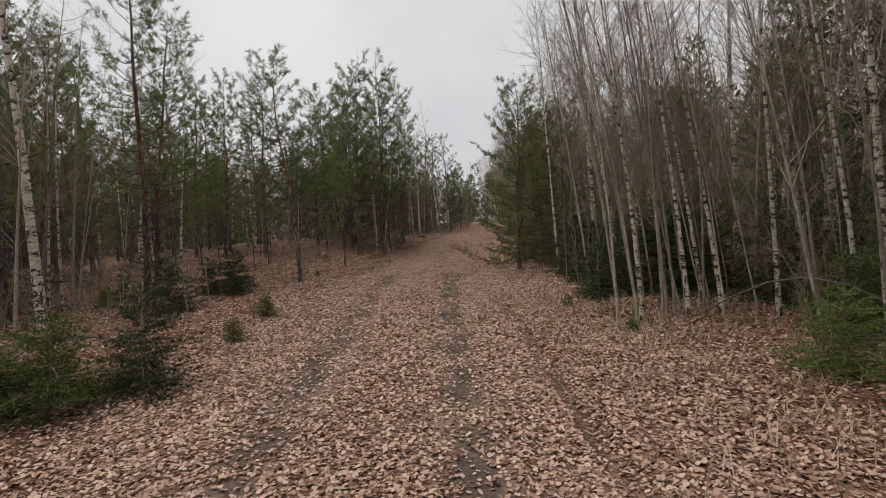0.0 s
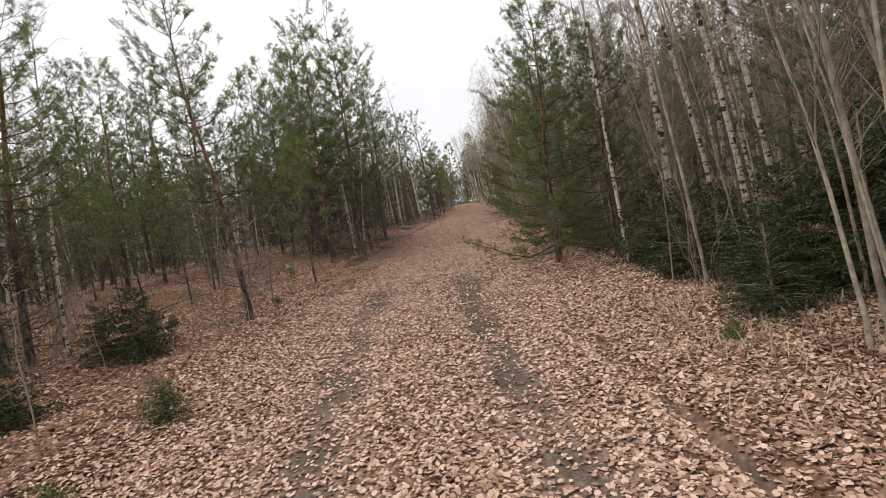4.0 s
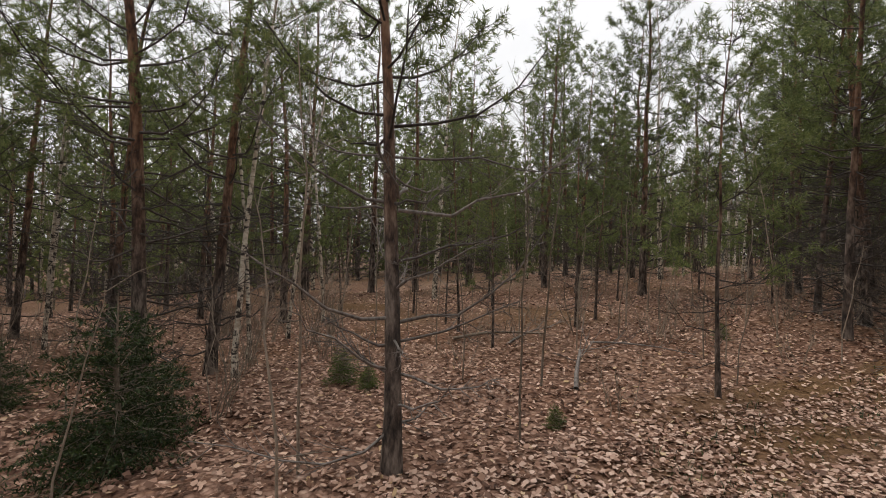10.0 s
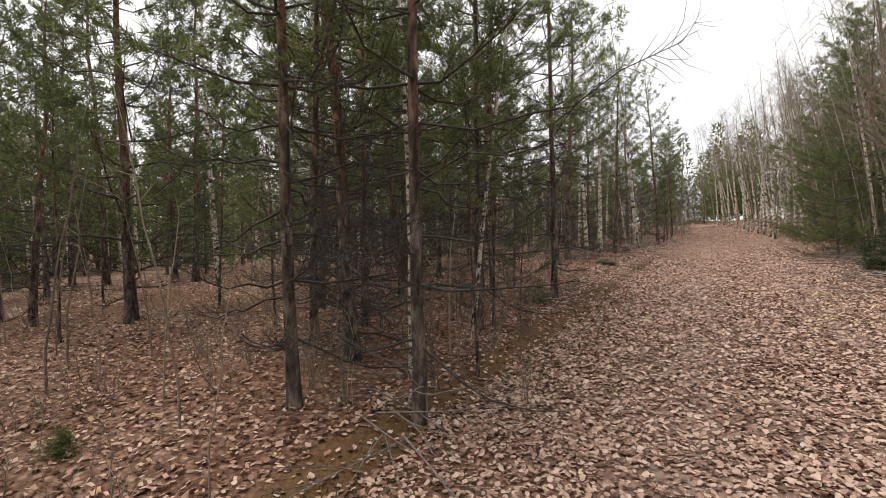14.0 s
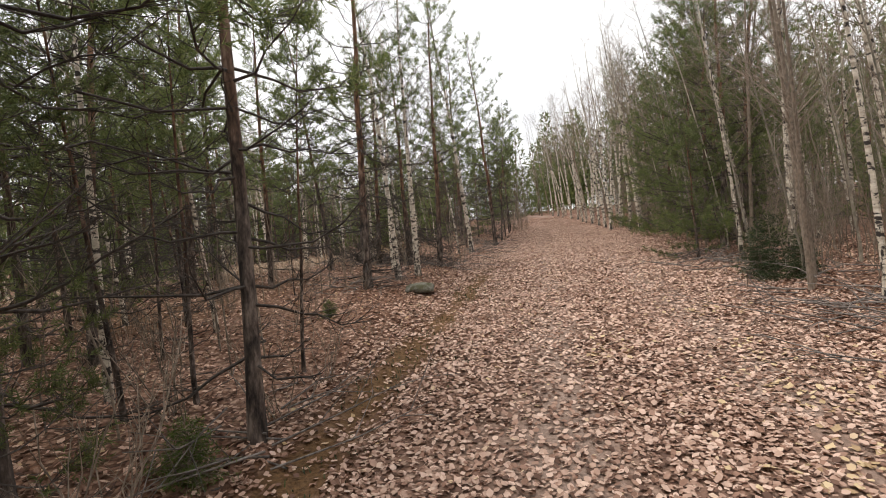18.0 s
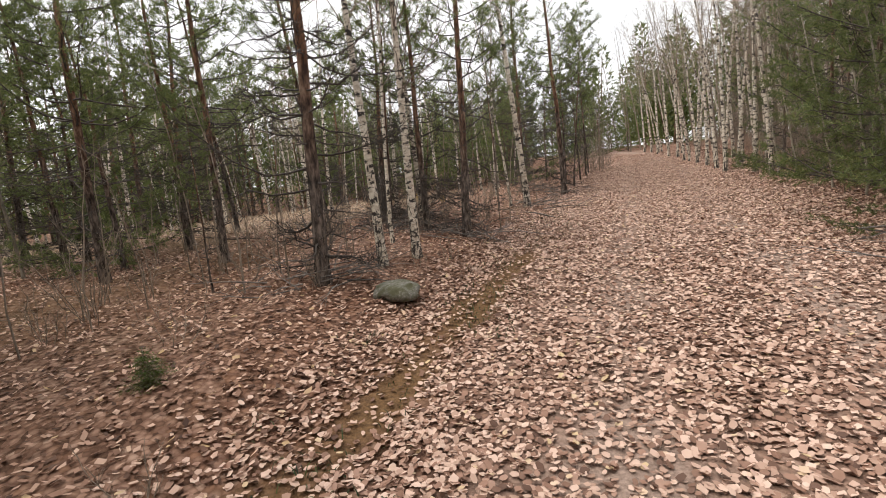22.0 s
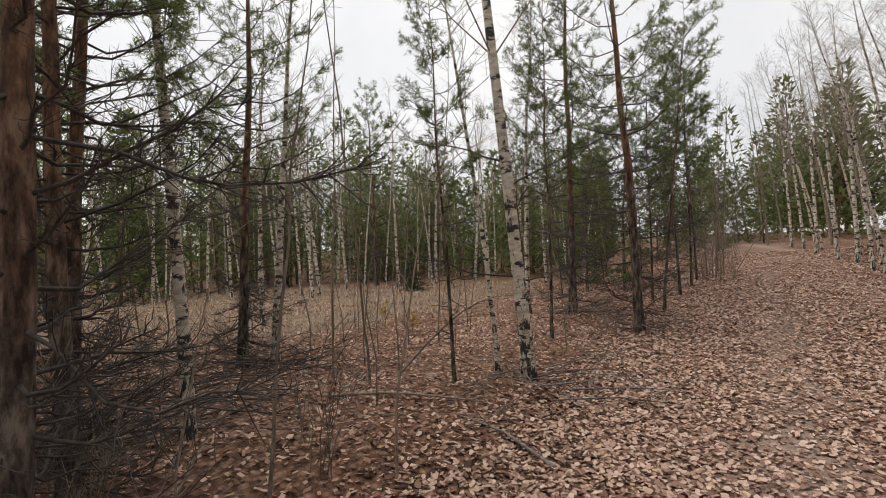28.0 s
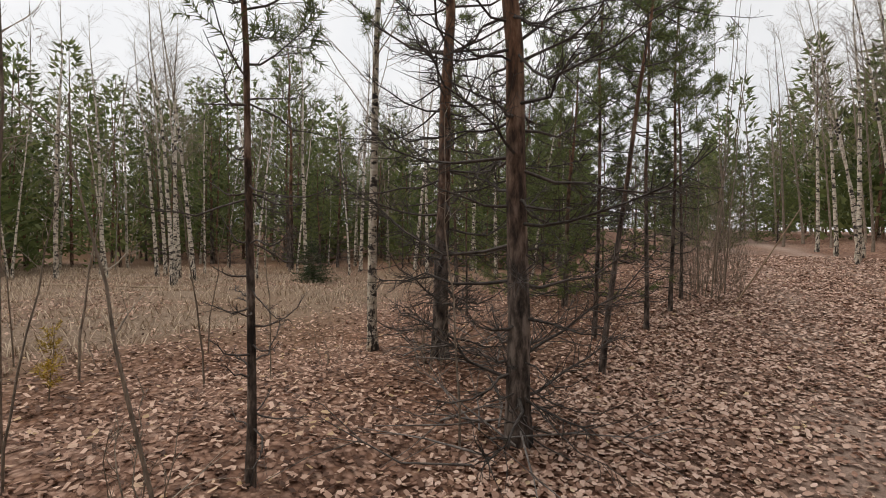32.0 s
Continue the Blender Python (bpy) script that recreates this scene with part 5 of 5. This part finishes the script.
def boulder(x, y, size):
    bm = bmesh.new()
    bmesh.ops.create_icosphere(bm, subdivisions=4, radius=1)
    for v in bm.verts:
        p = v.co.copy()
        n = noise.noise(p * 1.3 + Vector((3, 1, 7))) * 0.22 + noise.noise(p * 2.7) * 0.12 + noise.noise(p * 7) * 0.05 + noise.noise(p * 16) * 0.02
        p *= 1 + n
        p.z = max(p.z, -0.5) * 0.58
        if p.z > 0.3:
            p.z = 0.3 + (p.z - 0.3) * 0.3
        v.co = Vector((p.x * 1.25, p.y * 0.85, p.z)) * size
    me = bpy.data.meshes.new("boulder")
    bm.to_mesh(me)
    bm.free()
    me.materials.append(ROCK)
    me.polygons.foreach_set("use_smooth", np.ones(len(me.polygons), bool))
    ob = new("boulder", me)
    ob.matrix_basis = Matrix.LocRotScale((x, y, float(land(x, y)) + 0.05), Euler((0.05, -0.05, -0.7)), None)
    return tagged(ob, "grey granite boulder with moss patches beside the road", "boulder")


boulder(-0.68, 26.62, 0.215)


def fallen(seed, x, y, length, radius, turn, label, tilt=0.04, twigs=6, mat=DEAD, lift=0.0):
    """A fallen branch or log lying on the litter."""
    rng = np.random.default_rng(seed)
    top = root("fallen_branch", label, "fallen branch", "fallen branches")
    k = 7
    t = np.linspace(0, 1, k)
    line = np.c_[t * length, np.cumsum(rng.normal(size=k)) * 0.02 * length, np.abs(np.sin(t * 3.1)) * tilt * length + radius]
    log, twig = Buf(), Buf()
    log.tube(line, np.linspace(radius, radius * 0.35, k), 6)
    for _ in range(twigs):
        f = rng.uniform(0.2, 1)
        p = np.array([np.interp(f, t, line[:, i]) for i in range(3)])
        twig_fan(twig, rng, p, (rng.uniform(0.1, 1), rng.normal(), rng.uniform(0.0, 0.8)), rng.uniform(0.2, 0.5), radius * 0.3, 1)
    part("limb", log, mat, top)
    if twig.count:
        rest("side_twigwork", twig, mat, top)
    ex, ey = x + math.cos(turn) * length, y + math.sin(turn) * length
    slope = math.atan2(float(land(ex, ey)) - float(land(x, y)), length)
    top.matrix_basis = Matrix.LocRotScale((x, y, float(land(x, y)) + lift), Euler((0, -slope, turn)), None)
    return top


fallen(71, -3.5, 13.9, 1.0, 0.022, 2.2, "grey forked dead branch standing out of the litter", 0.15, 5)
fallen(72, -6.0, 14.4, 1.2, 0.026, 0.7, "dark fallen pine branch on the leaves", 0.04, 14, TWIG)
fallen(73, -5.2, 14.6, 1.2, 0.018, 1.9, "grey dead branch among the leaves", 0.03, 12)
fallen(74, -0.95, 31.74, 1.3, 0.016, 0.5, "long bare stick lying on the leaves", 0.03, 3, TWIG)
fallen(75, -11.5, 40.2, 3.6, 0.055, 0.1, "pale log lying in the dry grass", 0.0, 0, STRAW)
fallen(76, -4.4, 15.2, 1.1, 0.013, 0.4, "thin dead branch on the leaves", 0.03, 9)
fallen(77, -4.6, 5.2, 1.4, 0.02, 1.2, "dead twiggy branch under the spruces", 0.15, 9)
fallen(78, 0.9, 31.6, 0.9, 0.014, 2.7, "thin twig on the leaves", 0.05, 3)
fallen(79, 5.0, 5.0, 2.2, 0.022, 2.6, "bowed grey branch lying in the thicket", 0.25, 8)


def bent_branch():
    """A bent dead sapling whose top has come down to the ground."""
    rng = np.random.default_rng(83)
    top = root("bent_sapling", "bent dead sapling arching over the leaves", "sapling")
    t = np.linspace(0, 1, 9)
    line = np.c_[t * 1.3, t * 0.25, np.sin(t * 1.9) * 0.75 - 0.02]
    b, w = Buf(), Buf()
    b.tube(line, np.linspace(0.013, 0.004, 9), 5)
    for f in (0.45, 0.6, 0.75, 0.9, 1.0):
        p = np.array([np.interp(f, t, line[:, i]) for i in range(3)])
        twig_fan(w, rng, p, (1, rng.normal() * 0.4, 0.1), 0.4, 0.005, 1)
    part("stem", b, TWIG, top)
    rest("twigwork", w, TWIG, top)
    top.matrix_basis = Matrix.LocRotScale((-0.8, 32.67, float(land(-0.8, 32.67))), Euler((0, 0, 0.35)), None)


bent_branch()


def brushwood(seed, x, y, size, sticks, label, mat=DEAD):
    """A loose heap of thin dead branches."""
    rng = np.random.default_rng(seed)
    top = root("brushwood_heap", label, "brushwood", "brushwood")
    for _ in range(sticks):
        b = Buf()
        p = np.array([rng.normal() * size * 0.5, rng.normal() * size * 0.7, rng.uniform(0.0, 0.16)])
        p[2] += float(land(x + p[0], y + p[1])) - float(land(x, y))
        a = rng.uniform(0, 6.283)
        twig_fan(b, rng, p, (math.cos(a), math.sin(a), rng.uniform(-0.02, 0.3)), rng.uniform(0.4, 1.1), 0.008, 1, 0.08, 4, 3)
        part("stick", b, mat, top)
    top.matrix_basis = Matrix.Translation((x, y, float(land(x, y))))


brushwood(84, 4.1, 24.2, 0.9, 34, "heap of grey dead branches at the road edge")
brushwood(85, -0.4, 29.4, 0.45, 22, "dead grey branches round a pine's foot")
brushwood(91, -1.5, 26.9, 0.4, 22, "dead grey twigs at a pine's foot")
brushwood(104, -1.85, 30.4, 0.5, 26, "dark dead branches tangled round a pine's foot")
brushwood(86, 1.25, 36.0, 0.28, 12, "dead twigs at a pine's foot")
brushwood(87, 0.2, 37.3, 0.45, 18, "dead grey branches round a pine's foot")
brushwood(88, -1.2, 21.7, 0.4, 18, "dead grey twigs at the foot of pines")
brushwood(105, 3.75, 23.2, 0.6, 24, "tangle of brown dead branches on the road bank")
brushwood(106, 3.6, 22.3, 0.5, 18, "tangle of brown dead branches on the road bank")
brushwood(107, 3.95, 26.9, 0.5, 18, "tangle of brown dead branches on the road bank")
brushwood(89, 4.5, 4.2, 0.8, 26, "tangle of pale dead branches in the thicket")
brushwood(90, -1.9, 17.6, 0.35, 14, "dead twigs at the track edge")
brushwood(92, -2.65, 32.6, 0.5, 18, "dead dark branches round a pine")
brushwood(93, 4.4, 27.6, 0.7, 20, "dead branches along the road edge")
brushwood(94, 0.5, 33.1, 0.35, 16, "dead twigs at a birch's foot")
brushwood(108, -1.5, 31.3, 0.45, 26, "dark tangle of dead pine twigs on the leaves", BOUGH)
brushwood(109, -2.3, 31.7, 0.5, 24, "dark tangle of dead pine twigs on the leaves", BOUGH)
brushwood(110, -2.2, 32.5, 0.4, 18, "dark dead twigs round a pine's foot", BOUGH)

leaning = root("leaning_pole", "thin bare pole leaning at the road side", "pole")
lp = Buf()
lp.tube([(0, 0, 0), (0.35, 0.1, 0.6), (0.75, 0.2, 1.35)], [0.014, 0.011, 0.006], 5)
part("stem", lp, STRAW, leaning)
leaning.matrix_basis = Matrix.Translation((3.0, 40.7, float(land(3.0, 40.7)) - 0.02))


def yellow_seedling(seed, x, y, h):
    rng = np.random.default_rng(seed)
    top = root("yellowing_seedling", "small seedling with yellow needles", "seedling", "seedlings")
    stem, leaf = Buf(), Buf()
    stem.tube([(0, 0, -0.02), (0.02, 0, h * 0.5), (0, 0.02, h)], [0.006, 0.005, 0.003], 4)
    shoots = [(np.array([0, 0, z]), np.array([math.cos(a), math.sin(a), 0.8]), 0.12) for z, a in zip(rng.uniform(0.3 * h, h, 16), rng.uniform(0, 6.28, 16))]
    needles(leaf, shoots, rng, 22, 0.04, 0.008)
    part("stem", stem, TWIG, top)
    part("leaves", leaf, YELLOW, top)
    top.matrix_basis = Matrix.Translation((x, y, float(land(x, y))))


yellow_seedling(95, -2.6, 35.6, 0.4)
yellow_seedling(96, -1.9, 35.2, 0.25)

# grass
rg = np.random.default_rng(97)
gy = rg.uniform(1.0, 9.0, 340)
blades("dry_grass", 98, np.c_[road_x(gy) + rg.uniform(1.75, 4.6, 340), gy], "dry pale grass blades at the track edge", STRAW, 0.22, 9, 0.14, 0.004, 1.2)
gy = rg.uniform(29.0, 52.0, 2600)
gx = road_x(gy) + rg.uniform(-24, -5.0, 2600)
keepers = straw_zone(gx, gy) > rg.uniform(0.15, 0.8, 2600)
blades("dry_grass", 99, np.c_[gx, gy][keepers], "dry straw-coloured grass in the clearing", STRAW, 0.19, 16, 0.25, 0.006, 1.3)
gy = rg.uniform(13.0, 34.0, 260)
blades("moss_grass", 100, np.c_[road_x(gy) - 2.0 + rg.normal(size=260) * 0.25, gy], "thin olive grass in the mossy road edge", SPRUCE, 0.07, 10, 0.1, 0.004)
